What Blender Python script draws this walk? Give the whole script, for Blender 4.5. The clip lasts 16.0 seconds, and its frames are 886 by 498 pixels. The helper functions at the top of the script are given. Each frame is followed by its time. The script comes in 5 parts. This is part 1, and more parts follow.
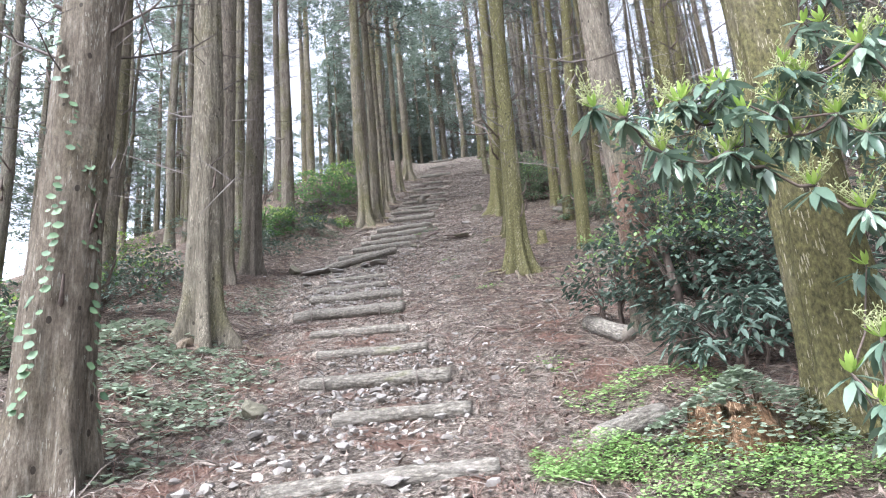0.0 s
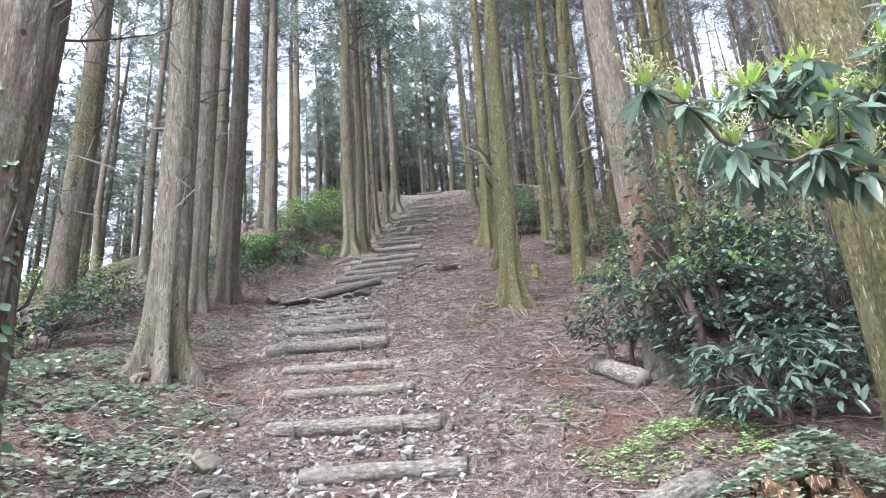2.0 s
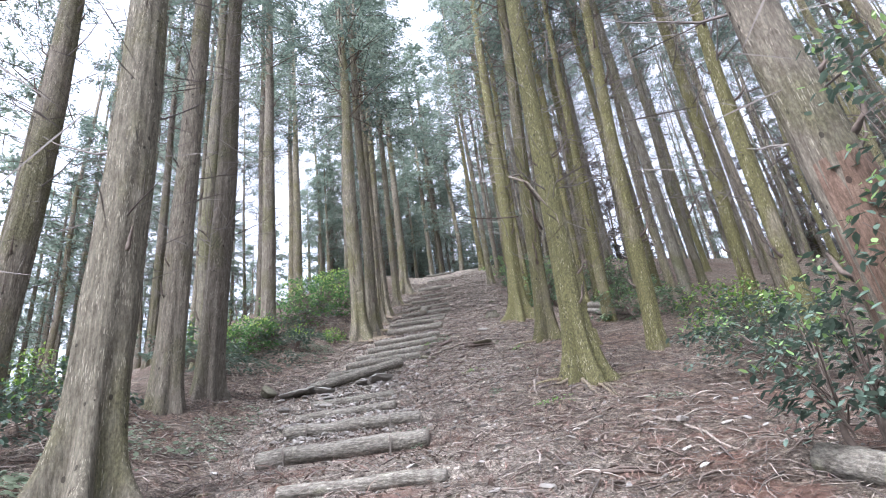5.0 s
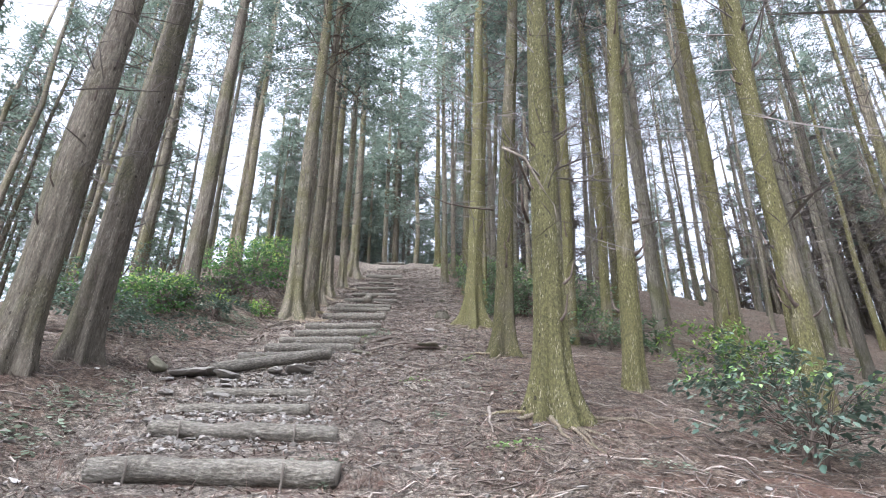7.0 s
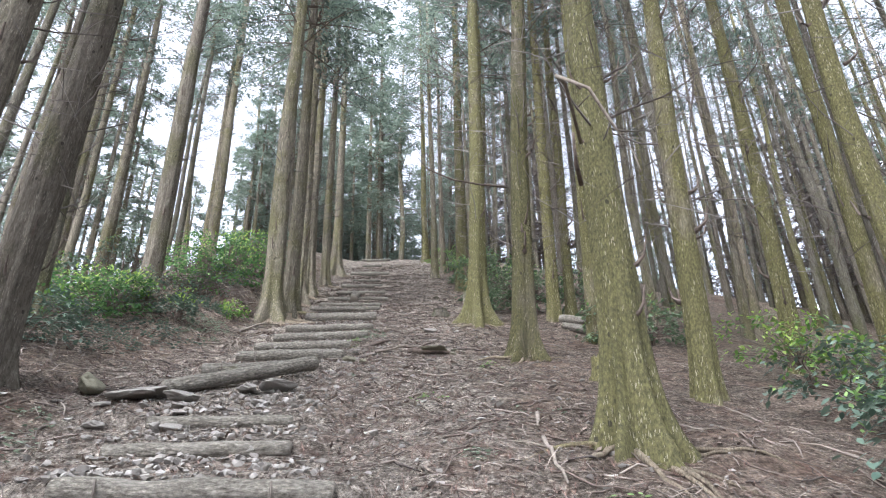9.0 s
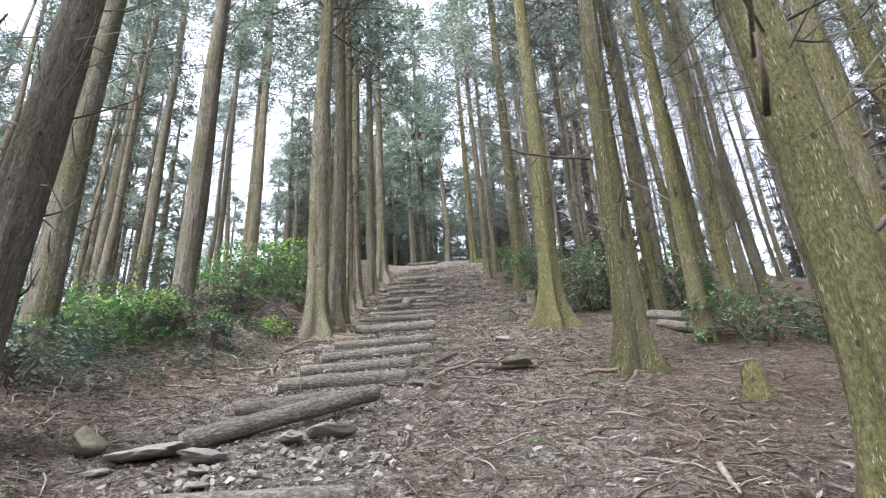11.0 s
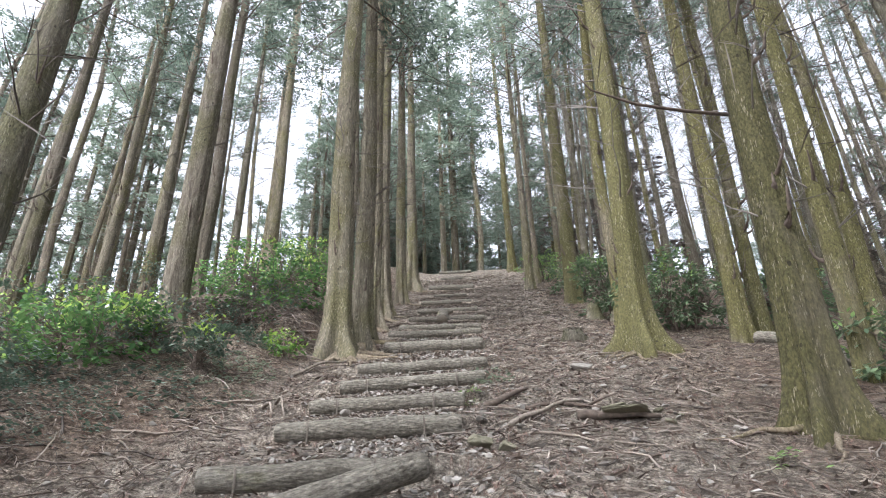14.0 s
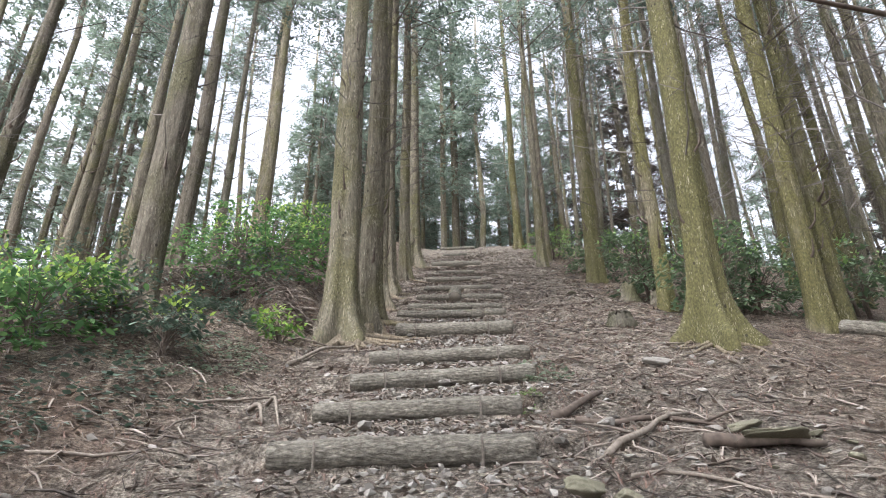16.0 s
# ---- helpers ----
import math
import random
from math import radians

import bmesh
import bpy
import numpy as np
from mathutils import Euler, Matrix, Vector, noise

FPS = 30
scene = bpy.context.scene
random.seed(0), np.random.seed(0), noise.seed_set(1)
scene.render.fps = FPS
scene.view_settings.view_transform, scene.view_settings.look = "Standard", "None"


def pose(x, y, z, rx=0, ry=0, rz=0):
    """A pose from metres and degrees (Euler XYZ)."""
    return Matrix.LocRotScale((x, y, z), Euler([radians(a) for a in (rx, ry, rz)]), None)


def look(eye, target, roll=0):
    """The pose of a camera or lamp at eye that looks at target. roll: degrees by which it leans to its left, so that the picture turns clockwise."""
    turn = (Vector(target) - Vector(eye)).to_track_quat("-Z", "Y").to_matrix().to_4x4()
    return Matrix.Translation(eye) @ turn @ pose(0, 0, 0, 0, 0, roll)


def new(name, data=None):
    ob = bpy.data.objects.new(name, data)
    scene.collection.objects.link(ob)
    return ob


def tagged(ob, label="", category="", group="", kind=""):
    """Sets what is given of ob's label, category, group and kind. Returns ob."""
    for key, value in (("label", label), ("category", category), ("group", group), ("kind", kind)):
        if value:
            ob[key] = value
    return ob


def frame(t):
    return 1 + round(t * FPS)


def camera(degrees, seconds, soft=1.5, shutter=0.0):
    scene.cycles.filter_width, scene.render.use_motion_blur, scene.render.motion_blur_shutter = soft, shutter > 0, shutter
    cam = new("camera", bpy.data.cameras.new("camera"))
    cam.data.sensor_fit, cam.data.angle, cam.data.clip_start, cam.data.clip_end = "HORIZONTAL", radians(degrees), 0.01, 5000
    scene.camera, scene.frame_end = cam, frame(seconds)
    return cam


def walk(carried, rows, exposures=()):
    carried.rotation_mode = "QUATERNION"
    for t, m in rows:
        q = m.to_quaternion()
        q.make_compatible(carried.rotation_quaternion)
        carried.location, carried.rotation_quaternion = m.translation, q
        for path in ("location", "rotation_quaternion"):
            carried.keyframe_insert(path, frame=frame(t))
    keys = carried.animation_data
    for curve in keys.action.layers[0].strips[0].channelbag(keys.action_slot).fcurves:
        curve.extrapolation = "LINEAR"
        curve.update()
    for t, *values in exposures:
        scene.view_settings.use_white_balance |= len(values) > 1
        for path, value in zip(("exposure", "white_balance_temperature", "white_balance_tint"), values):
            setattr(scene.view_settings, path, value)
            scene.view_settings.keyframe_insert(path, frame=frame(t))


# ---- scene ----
cam = camera(71.0, 16.0, soft=1.05)
PATH = [
    (0, (1.202, 1.416, 1.108), (1.009, 3.329, 1.657), -5.6),
    (0.5, (1.226, 1.433, 1.091), (1.16, 3.35, 1.657), -9.3),
    (1, (1.21, 1.44, 1.075), (1.306, 3.332, 1.714), -5.9),
    (1.5, (1.143, 1.7, 1.087), (1.113, 3.581, 1.766), -3.4),
    (2, (1.078, 2.05, 1.238), (0.944, 3.936, 1.889), -4.7),
    (2.5, (0.974, 2.364, 1.303), (0.876, 4.233, 2.006), -0.8),
    (3, (0.954, 2.763, 1.388), (0.783, 4.631, 2.081), 0.7),
    (3.5, (0.805, 3.099, 1.474), (0.743, 4.944, 2.245), -2.2),
    (4, (0.65, 3.451, 1.542), (0.636, 5.326, 2.238), -11.7),
    (4.5, (0.526, 3.85, 1.655), (0.371, 5.654, 2.503), -4.9),
    (4.7, (0.471, 4.011, 1.664), (0.354, 5.795, 2.561), -8.6),
    (6.8, (0.293, 5.633, 2.251), (0.354, 7.391, 3.203), 0.3),
    (7, (0.282, 5.787, 2.302), (0.319, 7.574, 3.2), -0.1),
    (7.5, (0.182, 6.185, 2.382), (0.288, 7.969, 3.28), 0.6),
    (8, (0.151, 6.586, 2.56), (0.345, 8.398, 3.384), 0.3),
    (8.5, (0.092, 6.98, 2.687), (0.207, 8.811, 3.485), -4.3),
    (9, (-0.044, 7.383, 2.885), (0.056, 9.17, 3.778), -2.1),
    (9.5, (-0.127, 7.783, 2.992), (-0.09, 9.578, 3.873), -4.8),
    (10, (-0.223, 8.137, 3.134), (-0.236, 9.91, 4.058), -6.8),
    (10.2, (-0.257, 8.284, 3.216), (-0.28, 10.065, 4.125), -3.9),
    (12.3, (-0.571, 9.768, 3.882), (-0.602, 11.551, 4.786), -4.7),
    (12.5, (-0.598, 9.904, 3.923), (-0.549, 11.682, 4.839), -6.5),
    (13, (-0.689, 10.221, 4.093), (-0.602, 11.972, 5.056), 3.3),
    (13.5, (-0.754, 10.565, 4.205), (-0.904, 12.29, 5.206), -0.0),
    (14, (-0.799, 10.882, 4.396), (-0.908, 12.643, 5.337), -1.9),
    (14.5, (-0.888, 11.187, 4.558), (-0.926, 12.941, 5.519), -0.6),
    (15, (-0.94, 11.595, 4.677), (-0.991, 13.403, 5.531), 2.3),
    (15.5, (-1.128, 11.934, 4.781), (-1.276, 13.737, 5.635), 0.4),
    (16, (-1.314, 12.249, 4.96), (-1.399, 14.044, 5.839), -1.0),
]

# ---- light: overcast sky over a closed canopy ----
EXPOSURE = 2.32
walk(cam, [(t, look(eye, target, roll)) for t, eye, target, roll in PATH], exposures=[(0.0, EXPOSURE + 0.02, 5830.0, 14.0), (3.0, EXPOSURE + 0.02, 5700.0, 16.0), (8.0, EXPOSURE, 5850.0, 12.5), (13.0, EXPOSURE - 0.05, 6080.0, 11.0), (16.0, EXPOSURE - 0.08, 6200.0, 11.0)])
world = bpy.data.worlds.new("overcast_sky")
scene.world = world
world.use_nodes = True
wn, wl = world.node_tree.nodes, world.node_tree.links
sky = wn.new("ShaderNodeTexSky")
sky.sky_type, sky.sun_disc = "NISHITA", False
sky.sun_elevation, sky.sun_rotation = radians(52), radians(215)
sky.air_density, sky.dust_density, sky.ozone_density = 1.0, 4.0, 1.0
grey = wn.new("ShaderNodeHueSaturation")
grey.inputs["Saturation"].default_value = 0.25
wl.new(sky.outputs["Color"], grey.inputs["Color"])
wl.new(grey.outputs["Color"], wn["Background"].inputs["Color"])
wn["Background"].inputs["Strength"].default_value = 0.15
sun_lamp = bpy.data.lights.new("sun", "SUN")
sun_lamp.energy, sun_lamp.angle, sun_lamp.color = 1.4, radians(25), (1.0, 0.98, 0.95)
sun = new("sun", sun_lamp)
sun.matrix_world = look((-20, -28, 60), (0, 0, 0))


# ---- the lie of the land ----
PROFILE = [(-400, -60), (-30, -9), (-6, -2.0), (0, -0.35), (1.4, 0.02), (4, 0.72), (6.5, 1.45), (9, 2.4), (10.5, 3.0), (11.7, 3.55), (14.4, 4.85), (16.2, 5.65),
           (18.5, 6.85), (20.2, 7.7), (24.5, 9.95), (30.6, 13.35), (33, 14.85), (35, 16.1), (37, 16.5), (42, 16.4), (60, 14.0), (120, 2), (600, -80)]
AXIS = [(-400, 3), (0, 0.6), (7, 0.0), (10.5, -1.2), (14, -1.9), (17, -1.7), (21, -1.6), (25, -1.7), (31, -1.8), (36, -1.8), (600, -1.8)]
# each step of the stair: left end x, y, right end x, y, thickness
STEPS = [(-0.12, 4.55, 1.05, 4.65, 0.13), (-0.12, 5.8, 0.85, 5.78, 0.12), (-0.72, 6.85, 0.63, 6.7, 0.14), (-0.9, 7.9, 0.3, 7.77, 0.12),
         (-1.3, 8.9, -0.05, 8.73, 0.12), (-1.95, 10.12, -0.3, 9.98, 0.18), (-2.05, 11.15, -0.48, 10.98, 0.15), (-2.15, 11.85, -0.88, 11.8, 0.12),
         (-2.15, 12.5, -1.0, 12.45, 0.12)]
STEPS += [(-2.5, 14.6, -1.2, 14.68, 0.16), (-2.45, 15.75, -1.0, 15.8, 0.18), (-2.43, 16.56, -1.0, 16.63, 0.16), (-2.34, 17.33, -0.8, 17.5, 0.16),
          (-2.33, 18.15, -0.77, 18.25, 0.16), (-2.3, 19.9, -0.8, 19.8, 0.2), (-2.46, 21.3, -0.8, 21.13, 0.16), (-2.39, 22.2, -0.8, 21.95, 0.14)]
STEPS += [(-2.36, 23.5, -0.71, 23.27, 0.15), (-2.34, 25.0, -0.86, 24.84, 0.15), (-2.44, 26.85, -1.04, 26.75, 0.14), (-2.2, 28.6, -1.2, 28.5, 0.13),
          (-2.57, 30.85, -0.98, 30.64, 0.22), (-2.3, 33.0, -1.4, 33.0, 0.14), (-2.5, 35.1, -1.1, 35.0, 0.16)]


def smooth(a, b, x):
    t = min(1.0, max(0.0, (x - a) / (b - a)))
    return t * t * (3 - 2 * t)


def profile(y):
    n = len(PROFILE)
    i = 0
    while i < n - 2 and PROFILE[i + 1][0] < y:
        i += 1

    def slope(k):
        a, b = PROFILE[max(0, k - 1)], PROFILE[min(n - 1, k + 1)]
        return (b[1] - a[1]) / (b[0] - a[0])
    (y0, z0), (y1, z1) = PROFILE[i], PROFILE[i + 1]
    h = y1 - y0
    s = (y - y0) / h
    return (2 * s**3 - 3 * s * s + 1) * z0 + (s**3 - 2 * s * s + s) * h * slope(i) + (3 * s * s - 2 * s**3) * z1 + (s**3 - s * s) * h * slope(i + 1)


def axis(y):
    return float(np.interp(y, [a for a, _ in AXIS], [b for _, b in AXIS]))


def slope_height(x, y):
    """The hillside without its steps and bumps."""
    u = x - axis(y)
    z = profile(y) + 0.5 * smooth(1.0, 3.2, -u) - 0.2 * max(0.0, -u - 5.5) + 0.1 * max(0.0, -u - 40)
    z -= 0.06 * max(0.0, u - 2.5) + 0.12 * max(0.0, u - 6) - 0.08 * max(0.0, u - 40)
    edge = y + 0.3 * (x + 4.2) + 0.18 * math.sin(x * 3.1) + 0.07 * math.sin(x * 8.7)
    bank = smooth(19.5, 19.78, edge) * (1 - smooth(23.5, 27, y)) * smooth(1.5, 2.1, -u) * (1 - smooth(6, 9, -u))
    return z + 0.42 * bank


def ground_height(x, y):
    z = slope_height(x, y)
    near = math.hypot(x, max(0.0, y - 25)) < 30
    if near:
        z += 0.05 * noise.noise((x * 0.9, y * 0.9, 3.1)) + 0.045 * noise.noise((x * 3.1, y * 3.1, 7.7)) + 0.022 * noise.noise((x * 8.3, y * 8.3, 2.2))
    if 4.0 < y < 35.6:
        for i, (a, b, c, d, w) in enumerate(STEPS[:-1]):
            e = STEPS[i + 1]
            s = min(1.0, max(0.0, (x - a) / (c - a)))
            ya, yb = b + (d - b) * s, e[1] + (e[3] - e[1]) * s
            if ya <= y < yb:
                xl, xr = min(a, e[0]), max(c, e[2])
                m = smooth(xl - 0.45, xl + 0.05, x) * (1 - smooth(xr - 0.1, xr + 0.35, x))
                if m > 0:
                    xm = min(max(x, xl), xr)
                    za, zb = slope_height(xm, ya) + 0.38 * w, slope_height(xm, yb) - 0.42 * e[4]
                    f = (y - ya) / (yb - ya)
                    tread = za + (zb - za) * f + 0.012 * noise.noise((x * 6, y * 6, 1.3))
                    z = z * (1 - m) + tread * m
                break
    return z


# ---- mesh helpers ----
def mesh_from(name, verts, faces, materials, smooth_faces=True, slots=None):
    me = bpy.data.meshes.new(name)
    me.from_pydata([tuple(v) for v in verts], [], faces)
    for m in materials:
        me.materials.append(m)
    if smooth_faces:
        me.polygons.foreach_set("use_smooth", [True] * len(me.polygons))
    if slots is not None:
        me.polygons.foreach_set("material_index", slots)
    me.update()
    return me


def part(name, me, parent=None, label="", m=None):
    ob = new(name, me)
    if parent is not None:
        ob.parent = parent
    if m is not None:
        ob.matrix_basis = m
    return tagged(ob, label)


def thing(name, m, label, category, group="", kind=""):
    ob = new(name)
    ob.matrix_basis = m
    ob.empty_display_size = 0.1
    return tagged(ob, label, category, group, kind)


class Bag:
    """Gathers verts and faces."""

    def __init__(self):
        self.v, self.f, self.s = [], [], []

    def add(self, verts, faces, slot=0):
        n = len(self.v)
        self.v.extend(verts)
        self.f.extend([tuple(i + n for i in f) for f in faces])
        self.s.extend([slot] * len(faces))

    def mesh(self, name, materials, smooth_faces=True):
        return mesh_from(name, self.v, self.f, materials, smooth_faces, self.s)


def frame_of(d):
    d = d.normalized()
    side = d.cross(Vector((0, 0, 1)) if abs(d.z) < 0.9 else Vector((1, 0, 0))).normalized()
    return side, d.cross(side)


def tube(points, radii, sides, rough=0.0, seed=0.0, caps=True, fine=1.0):
    """A tapered tube along points, with an uneven skin. Returns verts, faces."""
    verts, faces = [], []
    n = len(points)
    for i, p in enumerate(points):
        p = Vector(p)
        d = Vector(points[min(n - 1, i + 1)]) - Vector(points[max(0, i - 1)])
        side, up = frame_of(d)
        for k in range(sides):
            a = 2 * math.pi * k / sides
            w = side * math.cos(a) + up * math.sin(a)
            r = radii[i]
            if rough:
                q = p * 2.2 * fine + w * 1.7
                r *= 1 + rough * noise.noise((q.x + seed, q.y, q.z)) + 0.5 * rough * noise.noise((q.x * 3 + seed, q.y * 3, q.z * 3))
            verts.append(p + w * r)
    for i in range(n - 1):
        for k in range(sides):
            a, b = i * sides + k, i * sides + (k + 1) % sides
            faces.append((a, b, b + sides, a + sides))
    if caps:
        faces.append(tuple(reversed(range(sides))))
        faces.append(tuple((n - 1) * sides + k for k in range(sides)))
    return verts, faces


# ---- materials ----
def shader(name):
    mat = bpy.data.materials.new(name)
    mat.use_nodes = True
    nt = mat.node_tree
    return mat, nt.nodes, nt.links, nt.nodes["Principled BSDF"]


def ramp(nodes, links, source, stops):
    r = nodes.new("ShaderNodeValToRGB")
    while len(r.color_ramp.elements) < len(stops):
        r.color_ramp.elements.new(0.5)
    for e, (at, c) in zip(r.color_ramp.elements, stops):
        e.position, e.color = at, (*c, 1)
    links.new(source, r.inputs["Fac"])
    return r.outputs["Color"]


def mixed(nodes, links, fac, a, b, kind="MIX"):
    m = nodes.new("ShaderNodeMix")
    m.data_type, m.blend_type = "RGBA", kind
    for sock, val in ((m.inputs[0], fac), (m.inputs[6], a), (m.inputs[7], b)):
        if isinstance(val, (int, float)):
            sock.default_value = val
        elif isinstance(val, tuple):
            sock.default_value = (*val, 1)
        else:
            links.new(val, sock)
    return m.outputs[2]


def calc(nodes, links, op, a, b=0.0):
    m = nodes.new("ShaderNodeMath")
    m.operation = op
    for sock, val in zip(m.inputs, (a, b)):
        if isinstance(val, (int, float)):
            sock.default_value = val
        else:
            links.new(val, sock)
    return m.outputs[0]


def coords(nodes, links, scale, where="Object", shift=True):
    """Texture space in metres, stretched by scale, shifted for every object."""
    mp = nodes.new("ShaderNodeMapping")
    mp.inputs["Scale"].default_value = scale
    if where == "World":
        links.new(nodes.new("ShaderNodeNewGeometry").outputs["Position"], mp.inputs["Vector"])
        return mp.outputs["Vector"]
    links.new(nodes.new("ShaderNodeTexCoord").outputs[where], mp.inputs["Vector"])
    if shift:
        info = nodes.new("ShaderNodeObjectInfo")
        links.new(calc(nodes, links, "MULTIPLY", info.outputs["Random"], 37.0), mp.inputs["Location"])
    return mp.outputs["Vector"]


def cloud(nodes, links, vector, scale, detail=4.0, rough=0.6):
    t = nodes.new("ShaderNodeTexNoise")
    t.inputs["Scale"].default_value, t.inputs["Detail"].default_value, t.inputs["Roughness"].default_value = scale, detail, rough
    links.new(vector, t.inputs["Vector"])
    return t.outputs["Fac"]


def cells(nodes, links, vector, scale, feature="F1", out="Distance"):
    t = nodes.new("ShaderNodeTexVoronoi")
    t.feature = feature
    t.inputs["Scale"].default_value = scale
    links.new(vector, t.inputs["Vector"])
    return t.outputs[out]


def bump(nodes, links, bsdf, height, strength, distance=0.01):
    b = nodes.new("ShaderNodeBump")
    b.inputs["Strength"].default_value, b.inputs["Distance"].default_value = strength, distance
    links.new(height, b.inputs["Height"])
    links.new(b.outputs["Normal"], bsdf.inputs["Normal"])


def bark_material(name, dark, mid, pale, moss, moss_from, fleck=0.5):
    """Stringy bark in long upright strips, with pale flecks and a film of moss."""
    mat, n, l, b = shader(name)
    strips = cloud(n, l, coords(n, l, (34, 34, 5.0)), 1.0, 7.0, 0.78)
    blotch = cloud(n, l, coords(n, l, (1.6, 1.6, 0.8)), 1.0, 4.0)
    col = ramp(n, l, strips, [(0.30, dark), (0.52, mid), (0.75, pale)])
    film = ramp(n, l, blotch, [(moss_from, (0, 0, 0)), (moss_from + 0.14, (1, 1, 1))])
    speck = cloud(n, l, coords(n, l, (55, 55, 30)), 1.0, 4.0, 0.7)
    col = mixed(n, l, calc(n, l, "MULTIPLY", film, 0.85), col, ramp(n, l, speck, [(0.3, tuple(c * 0.4 for c in moss)), (0.7, tuple(c * 1.3 for c in moss))]))
    col = mixed(n, l, 0.55, col, ramp(n, l, speck, [(0.3, (0.45, 0.45, 0.45)), (0.68, (1.3, 1.3, 1.3))]), "MULTIPLY")
    warp = n.new("ShaderNodeVectorMath")
    warp.operation = "ADD"
    l.new(coords(n, l, (95, 95, 11.0)), warp.inputs[0])
    l.new(calc(n, l, "MULTIPLY", strips, 2.2), warp.inputs[1])
    chips = cells(n, l, warp.outputs[0], 1.0)
    some = cloud(n, l, coords(n, l, (14, 14, 4)), 1.0, 3.0)
    chip = calc(n, l, "MULTIPLY", calc(n, l, "LESS_THAN", chips, 0.30), calc(n, l, "GREATER_THAN", some, 0.54))
    col = mixed(n, l, calc(n, l, "MULTIPLY", chip, fleck), col, tuple(min(0.5, c * 1.45) for c in pale))
    knot = calc(n, l, "LESS_THAN", cells(n, l, coords(n, l, (7, 7, 4.5)), 1.0), 0.10)
    col = mixed(n, l, calc(n, l, "MULTIPLY", knot, 0.8), col, tuple(c * 0.5 for c in dark))
    info = n.new("ShaderNodeObjectInfo")
    tint = ramp(n, l, info.outputs["Random"], [(0.0, (0.72, 0.70, 0.68)), (0.5, (1.0, 0.98, 0.95)), (1.0, (1.18, 1.13, 1.06))])
    col = mixed(n, l, 1.0, col, tint, "MULTIPLY")
    l.new(col, b.inputs["Base Color"])
    b.inputs["Roughness"].default_value = 0.9
    b.inputs["Specular IOR Level"].default_value = 0.2
    bump(n, l, b, calc(n, l, "ADD", calc(n, l, "ADD", strips, calc(n, l, "MULTIPLY", speck, 0.4)), calc(n, l, "MULTIPLY", chip, 0.25)), 1.0, 0.035)
    return mat


BARK_GREY = bark_material("grey_cypress_bark", (0.050, 0.043, 0.033), (0.175, 0.158, 0.122), (0.35, 0.32, 0.26), (0.15, 0.142, 0.075), 0.48, 0.6)
BARK_MOSS = bark_material("mossy_cypress_bark", (0.05, 0.045, 0.034), (0.15, 0.134, 0.098), (0.32, 0.295, 0.235), (0.118, 0.114, 0.046), 0.33, 0.55)
BARK_DARK = bark_material("dark_cedar_bark", (0.042, 0.038, 0.031), (0.13, 0.121, 0.098), (0.25, 0.235, 0.195), (0.10, 0.10, 0.055), 0.48, 0.45)
BARK_RED = bark_material("brown_cedar_bark", (0.052, 0.044, 0.035), (0.155, 0.137, 0.111), (0.29, 0.268, 0.225), (0.12, 0.115, 0.065), 0.47, 0.5)

BARK_PEEL = bark_material("peeling_red_grey_bark", (0.045, 0.036, 0.027), (0.185, 0.158, 0.122), (0.38, 0.355, 0.305), (0.15, 0.13, 0.08), 0.54, 0.5)


def plain_material(name, c1, c2, scale, rough=0.85, where="Object", depth=0.4, dist=0.01, spec=0.3):
    mat, n, l, b = shader(name)
    at = coords(n, l, (1, 1, 1), where)
    g = cloud(n, l, at, scale, 6.0)
    wide = cloud(n, l, at, scale * 0.17, 3.0)
    col = ramp(n, l, g, [(0.3, c1), (0.7, c2)])
    col = mixed(n, l, calc(n, l, "MULTIPLY", wide, 0.5), col, tuple(c * 0.6 for c in c1))
    l.new(col, b.inputs["Base Color"])
    b.inputs["Roughness"].default_value, b.inputs["Specular IOR Level"].default_value = rough, spec
    bump(n, l, b, g, depth, dist)
    return mat


def log_material():
    mat, n, l, b = shader("weathered_log_bark")
    at = coords(n, l, (26, 60, 60))
    grain = cloud(n, l, at, 1.0, 7.0, 0.72)
    plates = cells(n, l, coords(n, l, (13, 42, 42)), 1.0)
    blotch = cloud(n, l, coords(n, l, (1.3, 3, 3)), 1.0, 3.0)
    col = ramp(n, l, grain, [(0.3, (0.04, 0.036, 0.03)), (0.5, (0.165, 0.152, 0.128)), (0.7, (0.34, 0.322, 0.285))])
    col = mixed(n, l, 0.5, col, ramp(n, l, plates, [(0.1, (1.25, 1.2, 1.15)), (0.55, (0.45, 0.43, 0.41))]), "MULTIPLY")
    pale = ramp(n, l, cloud(n, l, coords(n, l, (3, 7, 7)), 1.0, 4.0), [(0.5, (0, 0, 0)), (0.7, (1, 1, 1))])
    col = mixed(n, l, calc(n, l, "MULTIPLY", pale, 0.35), col, (0.27, 0.25, 0.22))
    film = ramp(n, l, blotch, [(0.62, (0, 0, 0)), (0.74, (1, 1, 1))])
    col = mixed(n, l, calc(n, l, "MULTIPLY", film, 0.7), col, mixed(n, l, grain, (0.07, 0.075, 0.025), (0.26, 0.28, 0.09)))
    l.new(col, b.inputs["Base Color"])
    b.inputs["Roughness"].default_value, b.inputs["Specular IOR Level"].default_value = 0.9, 0.2
    bump(n, l, b, calc(n, l, "ADD", grain, calc(n, l, "MULTIPLY", plates, 0.5)), 0.9, 0.02)
    return mat


